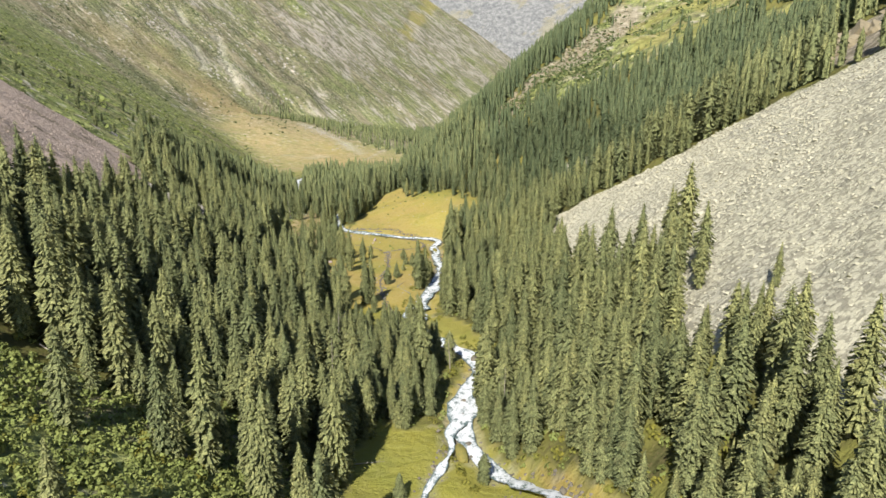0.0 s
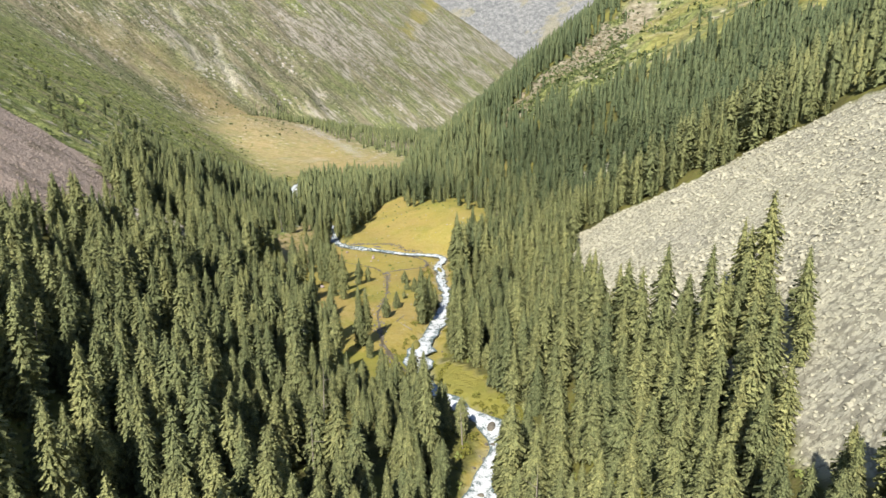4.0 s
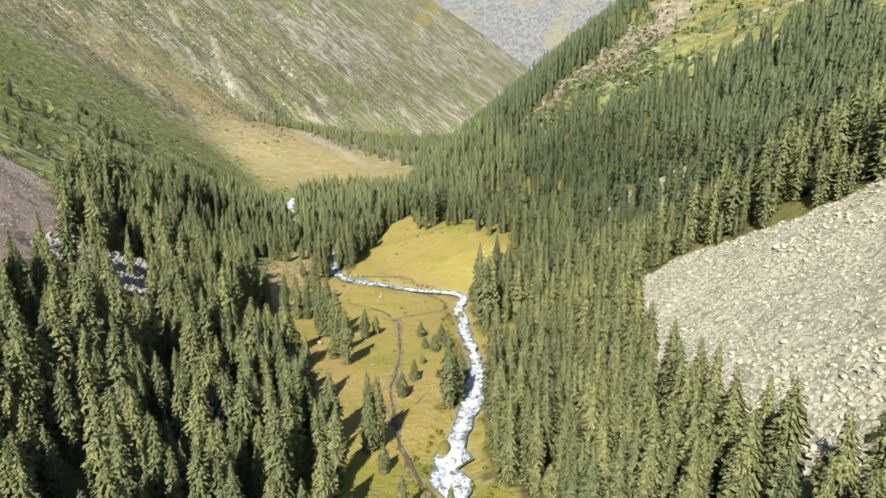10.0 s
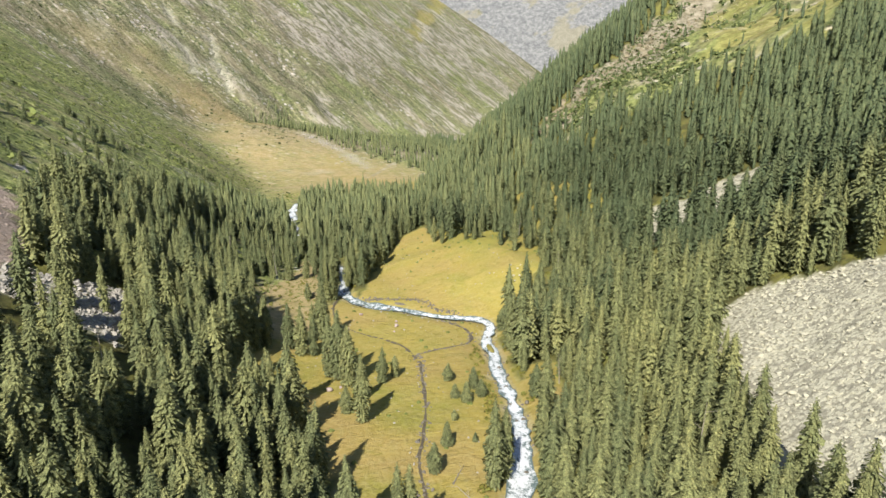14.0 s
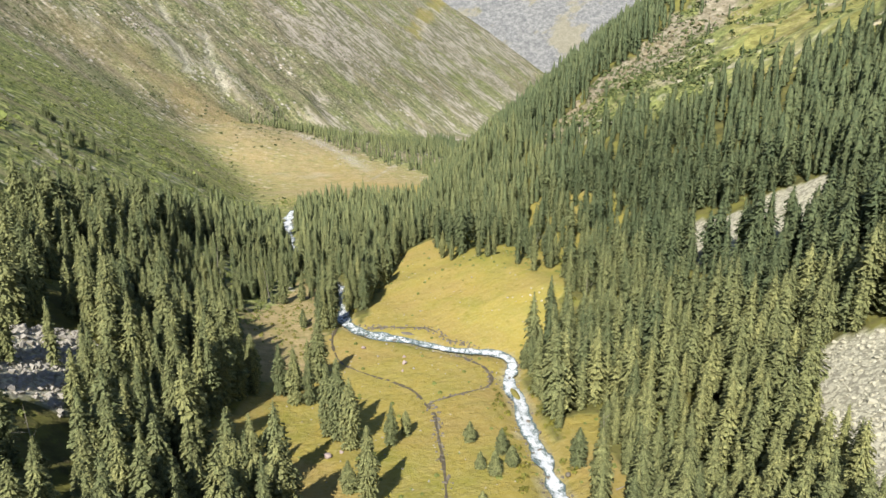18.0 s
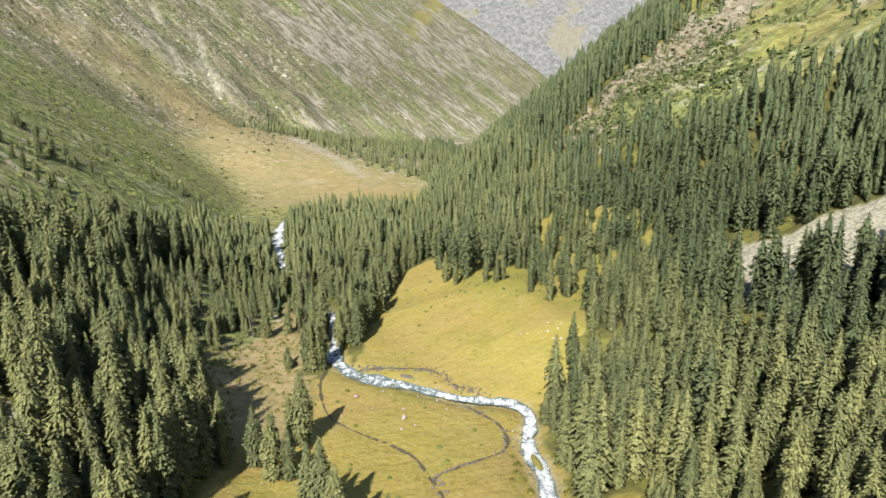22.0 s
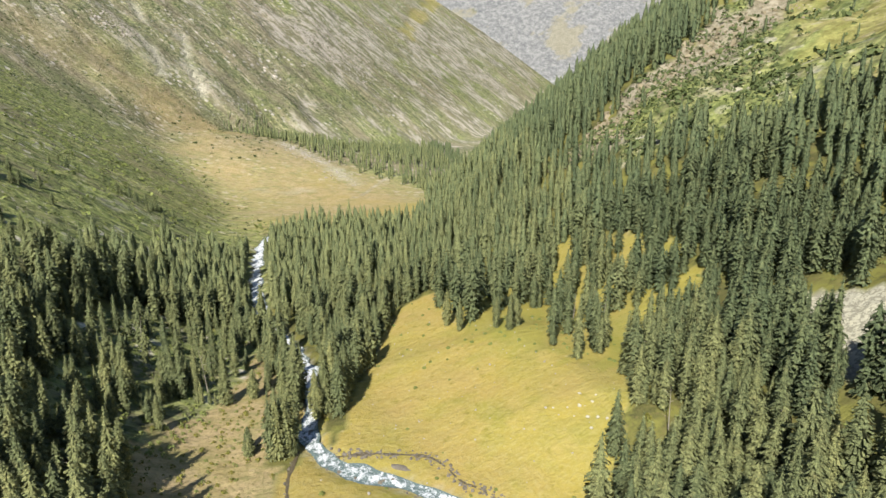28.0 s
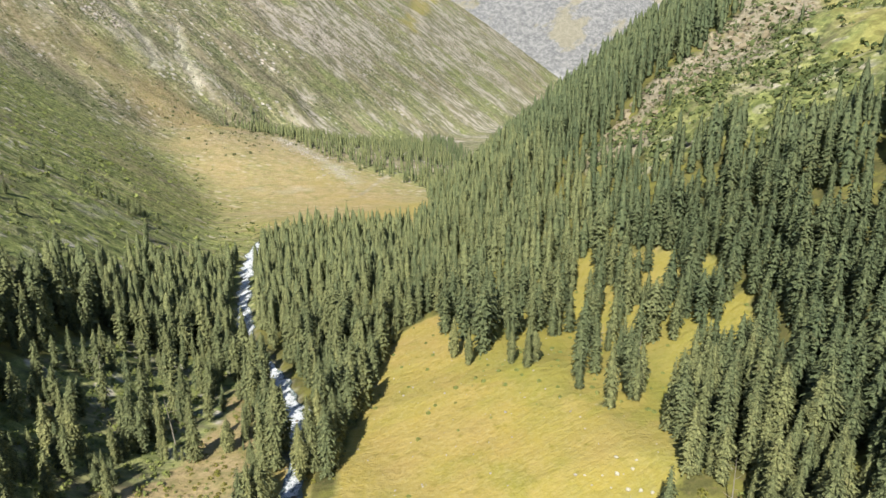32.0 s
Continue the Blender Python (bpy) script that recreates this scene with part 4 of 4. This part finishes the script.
# ---- stones ----
def stone_arrays(seed, flat=0.7):
    """A rough angular block of twelve triangles, about one unit across."""
    g = np.random.default_rng(seed)
    v = np.array([(x, y, z) for z in (-0.5, 0.5) for y in (-0.5, 0.5) for x in (-0.5, 0.5)]) * (1, g.uniform(0.6, 0.95), flat)
    v = v * np.where(v[:, 2:] > 0, g.uniform(0.5, 0.85), 1.0) + g.uniform(-0.14, 0.14, (8, 3))
    f = [(0, 2, 3), (0, 3, 1), (4, 5, 7), (4, 7, 6), (0, 1, 5), (0, 5, 4), (2, 6, 7), (2, 7, 3), (0, 4, 6), (0, 6, 2), (1, 3, 7), (1, 7, 5)]
    return v, np.array(f, np.int32)


def joined(name, label, category, x, y, size, protos, mat, sink=0.25, tall=1.0, lean=0.25, turn=(0, 6.28), stretch=1.0):
    """Many small pieces as one mesh, each turned and sunk into the ground a little."""
    z = height(x, y)
    V, F, off = [], [], 0
    for i in range(len(x)):
        v, f = protos[i % len(protos)]
        m = np.array(Euler((rng.normal(0, lean), rng.normal(0, lean), rng.uniform(*turn))).to_matrix())
        q = (v * (stretch, 1, tall)) @ m.T * size[i] + (x[i], y[i], z[i] + (0.5 - sink) * 0.5 * size[i] * tall)
        V.append(q)
        F.append(f + off)
        off += len(v)
    me = mesh_of(name, np.vstack(V), np.vstack(F), mat)
    return tagged(new(name, me), label, category, kind="stuff")


STONES = [stone_arrays(k, 0.55 + 0.1 * (k % 4)) for k in range(14)]
sx, sy = scatter(68, 230, 70, 412, 1.55)
k = inside(sx, sy, SCREE, 3) & (rng.random(len(sx)) < np.interp(sx, [130, 180], [1, 0.75]))
sx, sy = sx[k], sy[k]
size = np.clip(rng.lognormal(-0.2, 0.42, len(sx)), 0.35, 2.2) * (1 - 0.35 * sstep(0.15, 0.5, fbm(sx, sy, 55, 3, 120))) * np.interp(sx, [95, 180], [1.0, 0.75]) * np.interp(sy, [180, 250], [0.65, 1.22])
joined("scree_stones", "pale grey angular stones of a wide scree slope", "stones", sx, sy, size, STONES, M_STONE, tall=0.55, lean=0.22)
sx, sy = scatter(125, 195, 490, 580, 1.9)
k = inside(sx, sy, SCREE_2, 2.5)
joined("scree_stones", "pale grey stones of a small scree patch in the forest", "stones", sx[k], sy[k], rng.uniform(0.15, 0.5, k.sum()), STONES, M_STONE, tall=0.5)
sx, sy = scatter(-155, -95, 380, 455, 1.7)
k = inside(sx, sy, LEFT_STONES, 5)
joined("boulder_field", "heap of grey blocks between the spruces", "stones", sx[k], sy[k], rng.uniform(0.7, 2.4, k.sum()), STONES, M_BOULDER, lean=0.4)
sx, sy = scatter(-300, -128, 230, 530, 5.0)
k = inside(sx, sy, RED_SCREE, 4) & (sy > 200)
joined("red_scree_stones", "reddish stones of a bare slide", "stones", sx[k], sy[k], rng.uniform(0.3, 1.2, k.sum()), STONES, M_RED)
# stones along the banks and the brooks
bx, by = [], []
for line, a, b, n in ((RIVER, 1.5, 3.6, 1900), (RIVER, 0.0, 2.6, 520), (SIDE_ARM, 0.9, 3.0, 120), (STREAMS[0], 0.0, 1.5, 420), (STREAMS[2], 0.0, 2.6, 260), (STREAMS[1], 0.5, 1.0, 24)):
    i = rng.integers(1, len(line) - 1, n)
    d = line[i + 1] - line[i - 1]
    d /= np.linalg.norm(d, axis=1)[:, None]
    o = rng.uniform(a, b, n) * rng.choice((-1, 1), n)
    bx.append(line[i, 0] - d[:, 1] * o + rng.normal(0, 0.5, n))
    by.append(line[i, 1] + d[:, 0] * o + rng.normal(0, 0.5, n))
bx, by = np.concatenate(bx), np.concatenate(by)
joined("bank_stones", "dark wet stones along the water's edge", "stones", bx, by, rng.uniform(0.35, 1.25, len(bx)), STONES, M_WET)
mx, my = scatter(-60, 95, 320, 690, 6.5)
k = (inside(mx, my, UPPER_MEADOW) | inside(mx, my, LOWER_MEADOW)) & (rng.random(len(mx)) < 0.35)
joined("meadow_stones", "small pale stones strewn over the meadow", "stones", mx[k], my[k], rng.uniform(0.25, 0.75, k.sum()), STONES, M_BOULDER)


def boulder_mesh(seed, mat):
    """A weathered boulder: a ball cut by random planes and roughened."""
    g = np.random.default_rng(seed)
    bm = bmesh.new()
    bmesh.ops.create_icosphere(bm, subdivisions=2, radius=0.5)
    cuts = [(Vector(g.normal(0, 1, 3)).normalized(), g.uniform(0.26, 0.42)) for _ in range(9)]
    for v in bm.verts:
        p = v.co.copy()
        for n, d in cuts:
            e = p.dot(n) - d
            if e > 0:
                p -= n * e * 0.9
        p += p.normalized() * 0.05 * noise.fractal(p * 3.1 + Vector((seed, 0, 0)), 1.0, 2.0, 4)
        p.z *= 0.8
        v.co = p
    me = bpy.data.meshes.new("boulder")
    bm.to_mesh(me)
    bm.free()
    me.materials.append(mat)
    return me


BOULDERS = {m.name: [boulder_mesh(11 * n + k, m) for k in range(6)] for n, m in enumerate((M_BOULDER, M_PINK, M_STONE, M_WET))}


def boulder(x, y, size, mat, label, group="", tall=1.0, sink=0.25):
    ob = new("boulder", BOULDERS[mat.name][int(rng.integers(6))])
    z = float(height(np.array([x]), np.array([y]))[0])
    ob.matrix_basis = Matrix.LocRotScale((x, y, z + (0.4 - sink * 0.8) * size * tall), Euler((rng.normal(0, 0.15), rng.normal(0, 0.15), rng.uniform(0, 6.28))),
                                         (size, size * rng.uniform(0.75, 1.1), size * tall))
    return tagged(ob, label, "boulder", group)


for x, y, s in ((-31, 523, 2.6), (-12, 510, 2.2), (-12, 501, 2.9), (-38, 413, 3.0), (-34, 416, 1.6), (-13, 492, 1.4)):
    boulder(x, y, s, M_PINK, "pinkish rounded boulder lying in the meadow grass", "meadow boulders")
for x, y, s in ((2, 519, 1.5), (-8, 495, 1.3), (-24, 512, 1.2), (-20, 528, 1.4), (5, 508, 1.1), (30, 600, 1.3), (10, 625, 1.1), (-2, 640, 1.0), (44, 558, 1.2), (20, 570, 1.0)):
    boulder(x, y, s, M_BOULDER, "pale grey boulder lying in the meadow grass", "meadow boulders")
for _ in range(11):
    boulder(57 + rng.normal(0, 4), 552 + rng.normal(0, 6), rng.uniform(0.8, 2.0), M_STONE, "pale stone in a loose cluster at the meadow's edge", "stone cluster")
for _ in range(44):
    y = rng.uniform(150, 395)
    x = np.interp(y, [80, 180, 230, 320, 405], [72, 77, 78, 80, 106]) + abs(rng.normal(0, 32)) + 3
    if inside(np.array([x]), np.array([y]), SCREE, 3)[0]:
        boulder(float(x), float(y), float(np.clip(rng.lognormal(0.65, 0.35), 1.3, 4.2)), M_STONE, "large pale angular boulder on the scree slope", "scree boulders", 0.65, 0.4)
for _ in range(125):
    x, y = rng.uniform(74, 150), rng.uniform(215, 395)
    if inside(np.array([x]), np.array([y]), SCREE, 3)[0]:
        boulder(float(x), float(y), float(rng.uniform(1.2, 2.6)), M_STONE, "pale angular block among the scree stones", "scree blocks", 0.6, 0.35)
for _ in range(150):
    i = int(rng.integers(70, 330))
    p = RIVER[i] + rng.normal(0, 3.6 if 284 < RIVER[i, 1] < 318 else 1.7, 2)
    boulder(float(p[0]), float(p[1]), float(rng.uniform(1.0, 2.4)), M_WET, "dark wet boulder breaking the river's white water", "river boulders", sink=0.0)


ox, oy, size = [], [], []
for cx, cy, rx2, ry2, n, a, b in ((240, 375, 22, 34, 26, 5, 16), (156, 836, 16, 18, 30, 2, 6), (238, 882, 22, 20, 30, 2, 6.5), (345, 598, 16, 18, 10, 4, 9), (150, 856, 10, 6, 12, 2, 6)):
    ox.append(cx + rng.normal(0, rx2 * 0.6, n))
    oy.append(cy + rng.normal(0, ry2 * 0.6, n))
    size.append(rng.uniform(a, b, n))
p = RIB[rng.integers(0, len(RIB), 420)]
ox, oy = np.concatenate(ox + [p[:, 0] + rng.normal(5, 10, 420)]), np.concatenate(oy + [p[:, 1] + rng.normal(-14, 15, 420)])
size = np.concatenate(size + [np.clip(rng.lognormal(0.6, 0.5, 420), 0.8, 5.5)])
joined("rock_outcrops", "weathered tan rock outcrops on the steep spur", "rocks", ox, oy, size, STONES, M_TAN, sink=0.5, tall=1.1, lean=0.5)


for _ in range(30):
    x, y = rng.uniform(-148, -104), rng.uniform(388, 446)
    if inside(np.array([x]), np.array([y]), LEFT_STONES, 3)[0]:
        boulder(float(x), float(y), float(rng.uniform(2.0, 4.6)), M_BOULDER, "large grey block in the boulder field between spruces", "forest boulders", 0.8, 0.3)


# ---- shrubs ----
def bush_arrays(leaves, seed, flat=0.75):
    """A low bush of leaf tufts that face outwards over a rounded, uneven form."""
    g = np.random.default_rng(seed)
    V, F = [], []
    for k in range(leaves):
        n = g.normal(0, 1, 3)
        n[2] = abs(n[2])
        n /= np.linalg.norm(n)
        p = n * (0.5 * g.uniform(0.6, 1.1), 0.5 * g.uniform(0.6, 1.1), flat * 0.62 * g.uniform(0.6, 1.15))
        u = np.cross(n, g.normal(0, 1, 3))
        u /= np.linalg.norm(u)
        w = np.cross(n, u)
        s = g.uniform(0.08, 0.15) * (1.8 if leaves < 20 else 1.25 if leaves < 40 else 1.0)
        b = len(V)
        V += [p + u * s, p + w * s * 0.7 + n * s * 0.35, p - u * s, p - w * s * 0.7 - n * s * 0.5]
        F += [(b, b + 1, b + 2), (b, b + 2, b + 3)]
    return np.array(V), np.array(F, np.int32)


NEAR_BUSH = [bush_arrays(40, 500 + k) for k in range(6)]
MID_BUSH = [bush_arrays(26, 520 + k) for k in range(5)]
FAR_BUSH = [bush_arrays(9, 540 + k) for k in range(5)]


def bushes(name, label, x, y, size, protos, mat):
    return joined(name, label, "shrub", x, y, size, protos, mat, sink=0.5, lean=0.12)


bx, by = scatter(-125, 5, 84, 160, 1.75)
k = inside(bx, by, SHRUBS, 5) & (rng.random(len(bx)) < 0.8)
half = rng.random(k.sum()) < 0.9
bx, by = bx[k], by[k]
size = rng.uniform(1.9, 4.3, len(bx))
bushes("shrubs", "dense green shrubs covering the bank", bx[half], by[half], size[half], NEAR_BUSH, M_SHRUB)
bushes("shrubs", "yellowing shrubs among the green ones", bx[~half], by[~half], size[~half] * 0.8, NEAR_BUSH, M_SHRUB_Y)
ux, uy = scatter(-130, 75, 95, 200, 4.2)
k = covers(ux, uy)["forest"] & (rng.random(len(ux)) < 0.6)
ux, uy = ux[k], uy[k]
bushes("undergrowth", "green undergrowth between the spruces", ux, uy, rng.uniform(1.4, 3.2, len(ux)), MID_BUSH, M_SHRUB)
# yellow shrubs along the river and in the glades
i = rng.integers(55, 300, 420)
gx, gy = RIVER[i, 0] + rng.choice((-1, 1), 420) * rng.uniform(5.5, 11, 420), RIVER[i, 1] + rng.normal(0, 2, 420)
gx, gy = np.concatenate([gx, rng.normal(34, 5, 60)]), np.concatenate([gy, rng.normal(234, 8, 60)])
gx, gy = np.concatenate([gx, rng.uniform(34, 60, 150)]), np.concatenate([gy, rng.uniform(95, 210, 150)])
k = near_line(gx, gy, RIVER) > 4.2
k &= (gy < 470)
bushes("bank_shrubs", "yellow autumn shrubs on the river bank", gx[k], gy[k], rng.uniform(1.2, 3.3, k.sum()), MID_BUSH, M_SHRUB_Y)
gx, gy = scatter(-70, 140, 320, 740, 5.0)
c = covers(gx, gy)
k = ((c["mead"] & (rng.random(len(gx)) < 0.07)) | (c["thin"] & (rng.random(len(gx)) < 0.25)) | (inside(gx, gy, GLADE, 2) & (rng.random(len(gx)) < 0.3)))
BUSH_MESHES = [mesh_of("bush", *bush_arrays(90, 560 + n), M_SHRUB) for n in range(4)]
for x, y, z in list(zip(gx[k], gy[k], height(gx[k], gy[k])))[:240]:
    ob = new("bush", BUSH_MESHES[int(rng.integers(4))])
    q = rng.uniform(0.8, 2.3)
    ob.matrix_basis = Matrix.LocRotScale((x, y, z), Euler((0, 0, rng.uniform(0, 6.28))), (q, q, q * rng.uniform(0.7, 1.1)))
    tagged(ob, "small rounded green bush in the meadow grass", "bush", "meadow bushes")
# understorey in the forest's gaps
gx, gy = scatter(-170, 190, 60, 620, 7.0)
c = covers(gx, gy)
k = c["forest"] & (rng.random(len(gx)) < np.where((gx > 0) & (gy < 330), 0.85, 0.45))
ye = rng.random(k.sum()) < 0.35
ux, uy = gx[k], gy[k]
size = rng.uniform(1.2, 3.4, len(ux))
bushes("undergrowth", "green undergrowth between the spruces", ux[~ye], uy[~ye], size[~ye], MID_BUSH, M_SHRUB)
bushes("undergrowth", "yellowing undergrowth between the spruces", ux[ye], uy[ye], size[ye], MID_BUSH, M_SHRUB_Y)
gx, gy = scatter(-115, -45, 495, 710, 2.6)
k = inside(gx, gy, BROWN_SLOPE, 6) & (rng.random(len(gx)) < 0.3 + 0.4 * fbm(gx, gy, 18, 3, 151) + 0.12)
bushes("slope_shrubs", "low dry shrubs on the brown slope", gx[k][::2], gy[k][::2], rng.uniform(0.6, 1.8, len(gx[k][::2])), MID_BUSH, M_SHRUB)
bushes("slope_shrubs", "pale yellowish shrubs on the brown slope", gx[k][1::2], gy[k][1::2], rng.uniform(0.8, 2.6, len(gx[k][1::2])), MID_BUSH, M_SHRUB_Y)
gx, gy = scatter(-150, -85, 530, 710, 3.2)
k = inside(gx, gy, LEFT_THIN, 8) & (rng.random(len(gx)) < 0.6)
bushes("slope_shrubs", "green shrubs on the steep clearing between spruces", gx[k], gy[k], rng.uniform(1.2, 3.4, k.sum()), MID_BUSH, M_SHRUB)
# shrubs on the open flanks
gx, gy = scatter(-560, -130, 420, 1450, 6.4)
c = covers(gx, gy)
k = ~c["belt"] & ~c["red"] & ~c["fan"] & (rng.random(len(gx)) < 0.5 + 0.5 * fbm(gx, gy, 60, 3, 130))
gx, gy = gx[k], gy[k]
size = rng.lognormal(0.95, 0.45, len(gx))
bushes("hillside_shrubs", "dark green juniper cushions on the open hillside", gx[::3], gy[::3], size[::3], FAR_BUSH, M_JUNIPER)
lit = np.arange(len(gx)) % 3 > 0
bushes("hillside_shrubs", "fresh green bushes on the open hillside", gx[lit], gy[lit], size[lit], FAR_BUSH, M_SHRUB)
gx, gy = scatter(110, 420, 655, 1000, 3.6)
c = covers(gx, gy)
gold = gx - 0.33 * (gy - 740) > 236
k = c["hill"] & (rng.random(len(gx)) < np.where(gold, 0.06, 0.85) + np.where(gold, 0.08, 0.5) * fbm(gx, gy, 30, 3, 131))
bushes("hillside_shrubs", "dark green bushes on the sunny spur", gx[k], gy[k], rng.lognormal(np.where(gold[k], 1.7, 1.32), 0.38), FAR_BUSH, M_SPUR)
gx, gy = scatter(-900, 300, 1450, 3300, 16.0)
k = (base_height(gx, gy) > CZ - 175) & (rng.random(len(gx)) < 0.32 + 0.5 * fbm(gx, gy, 120, 3, 133))
bushes("far_shrubs", "scattered dark bushes on the far mountainside", gx[k], gy[k], rng.uniform(3.5, 8, k.sum()), FAR_BUSH, M_JUNIPER)


# ---- dead wood ----
def dead_tree(x, y, length, standing, turn=0.0):
    """A bare weathered trunk with broken branches, upright or lying on the ground."""
    base = new("dead_tree")
    z = float(height(np.array([x]), np.array([y]))[0])
    part("trunk", trunk_mesh(length, 0.14 + length * 0.005, "trunk", M_DEAD, 0.03), base)
    for k in range(4):
        ob = part("branch", trunk_mesh(length * rng.uniform(0.12, 0.26), 0.06, "branch", M_DEAD, 0.1), base)
        ob.matrix_basis = pose(0, 0, length * (0.35 + 0.14 * k), rng.uniform(55, 80), 0, 95 * k + rng.uniform(-20, 20))
    if standing:
        base.matrix_basis = pose(x, y, z - 0.1, rng.uniform(-4, 4), rng.uniform(-4, 4), rng.uniform(0, 360))
        return tagged(base, "bare grey dead spruce still standing among live trees", "dead tree", "standing dead trees")
    d = Vector((math.sin(radians(turn)), math.cos(radians(turn))))
    z2 = float(height(np.array([x + d.x * length * 0.9]), np.array([y + d.y * length * 0.9]))[0])
    tilt = math.degrees(math.atan2(z2 - z, length * 0.9))
    base.matrix_basis = pose(x, y, z + 0.3, 0, 0, -turn) @ pose(0, 0, 0, -90 + tilt, 0, 0)
    return tagged(base, "fallen bleached tree trunk with broken branches on the ground", "log", "fallen trunks")


for x, y, n, a in ((9, 326, 15, -28), (3, 338, 12, 20), (46, 384, 11, 60), (40, 372, 9, 100), (-10, 152, 8, 75), (-70, 150, 11, 50), (-78, 146, 9, 110), (-60, 600, 9, 40), (26, 196, 8, 120)):
    dead_tree(x, y, n, False, a)
n = 0
while n < 34:
    x, y = rng.uniform(-130, 170), rng.uniform(120, 640)
    if covers(np.array([x]), np.array([y]))["forest"][0]:
        dead_tree(float(x), float(y), float(rng.uniform(12, 22)), True)
        n += 1


# ---- far outcrops and the river's island ----
n = 700
t = rng.random(n)
ox, oy = np.interp(t, [0, 0.4, 0.75, 1], [-345, -223, -127, -50]) + rng.normal(0, 22, n), np.interp(t, [0, 0.4, 0.75, 1], [2400, 2385, 2400, 2430]) + rng.normal(0, 45, n)
t = rng.random(500)
px, py = np.interp(t, [0, 0.3, 0.6, 1], [210, 306, 403, 470]) + rng.normal(0, 28, 500), np.interp(t, [0, 0.3, 0.6, 1], [3150, 3050, 3080, 3000]) + rng.normal(0, 60, 500)
qx, qy = rng.normal(-558, 20, 120), rng.normal(1860, 18, 120)
zx, zy = scatter(-900, 500, 1900, 3500, 15.0)
k = (fbm(zx, zy, 110, 4, 161) > 0.3) & (rng.random(len(zx)) < 0.45) & (base_height(zx, zy) > CZ - 200)
ox, oy = np.concatenate([ox, px, qx, zx[k]]), np.concatenate([oy, py, qy, zy[k]])
joined("mountain_outcrops", "pale pinkish rock outcrops on the far mountainside", "rocks", ox, oy, np.clip(rng.lognormal(1.0, 0.4, len(ox)), 1.2, 6), STONES, M_OUTCROP, sink=0.75, tall=0.9, lean=0.3, turn=(-0.95, -0.2), stretch=1.7)
t = rng.random(420)
joined("fan_stones", "pale stones of a flood channel on the far fan", "stones", np.interp(t, [0, 0.33, 0.7, 1], [-195, -155, -108, -62]) + rng.normal(0, 12, 420),
       np.interp(t, [0, 0.33, 0.7, 1], [1590, 1546, 1489, 1391]) + rng.normal(0, 15, 420), rng.lognormal(0.55, 0.45, 420), STONES, M_OUTCROP, sink=0.4, tall=0.7)


def mound(name, x, y, rx, ry, h, turn, mat, label, category):
    """A low uneven hump of ground rising out of the water."""
    bm = bmesh.new()
    bmesh.ops.create_uvsphere(bm, u_segments=20, v_segments=10, radius=1)
    for v in bm.verts:
        p = v.co
        f = 1 + 0.22 * noise.noise(p * 2.3 + Vector((x, y, 0)))
        v.co = Vector((p.x * rx * f, p.y * ry * f, p.z * h))
    me = bpy.data.meshes.new(name)
    bm.to_mesh(me)
    bm.free()
    me.materials.append(mat)
    ob = new(name, me)
    z = float(base_height(np.array([x]), np.array([y]))[0])
    ob.matrix_basis = pose(x, y, z - 1.0, 0, 0, turn)
    return tagged(ob, label, category)


mound("river_island", 31.5, 464, 1.3, 5.5, 1.0, 8, M_BANK, "small grassy island splitting the river", "island")
mound("river_island", 30, 229, 1.2, 2.6, 0.9, -20, M_WET, "gravel bar in the foaming river", "gravel bar")
mound("river_island", 18, 160, 1.6, 4.5, 1.1, 5, M_BANK, "grassy bar between the river's two arms", "island")
mound("river_island", -9, 544, 1.6, 5.0, 0.8, 60, M_WET, "stony bar beside the river bend", "gravel bar")
mound("river_island", 10, 306, 1.9, 4.6, 1.1, -10, M_BANK, "small grassy bar in the river", "island")
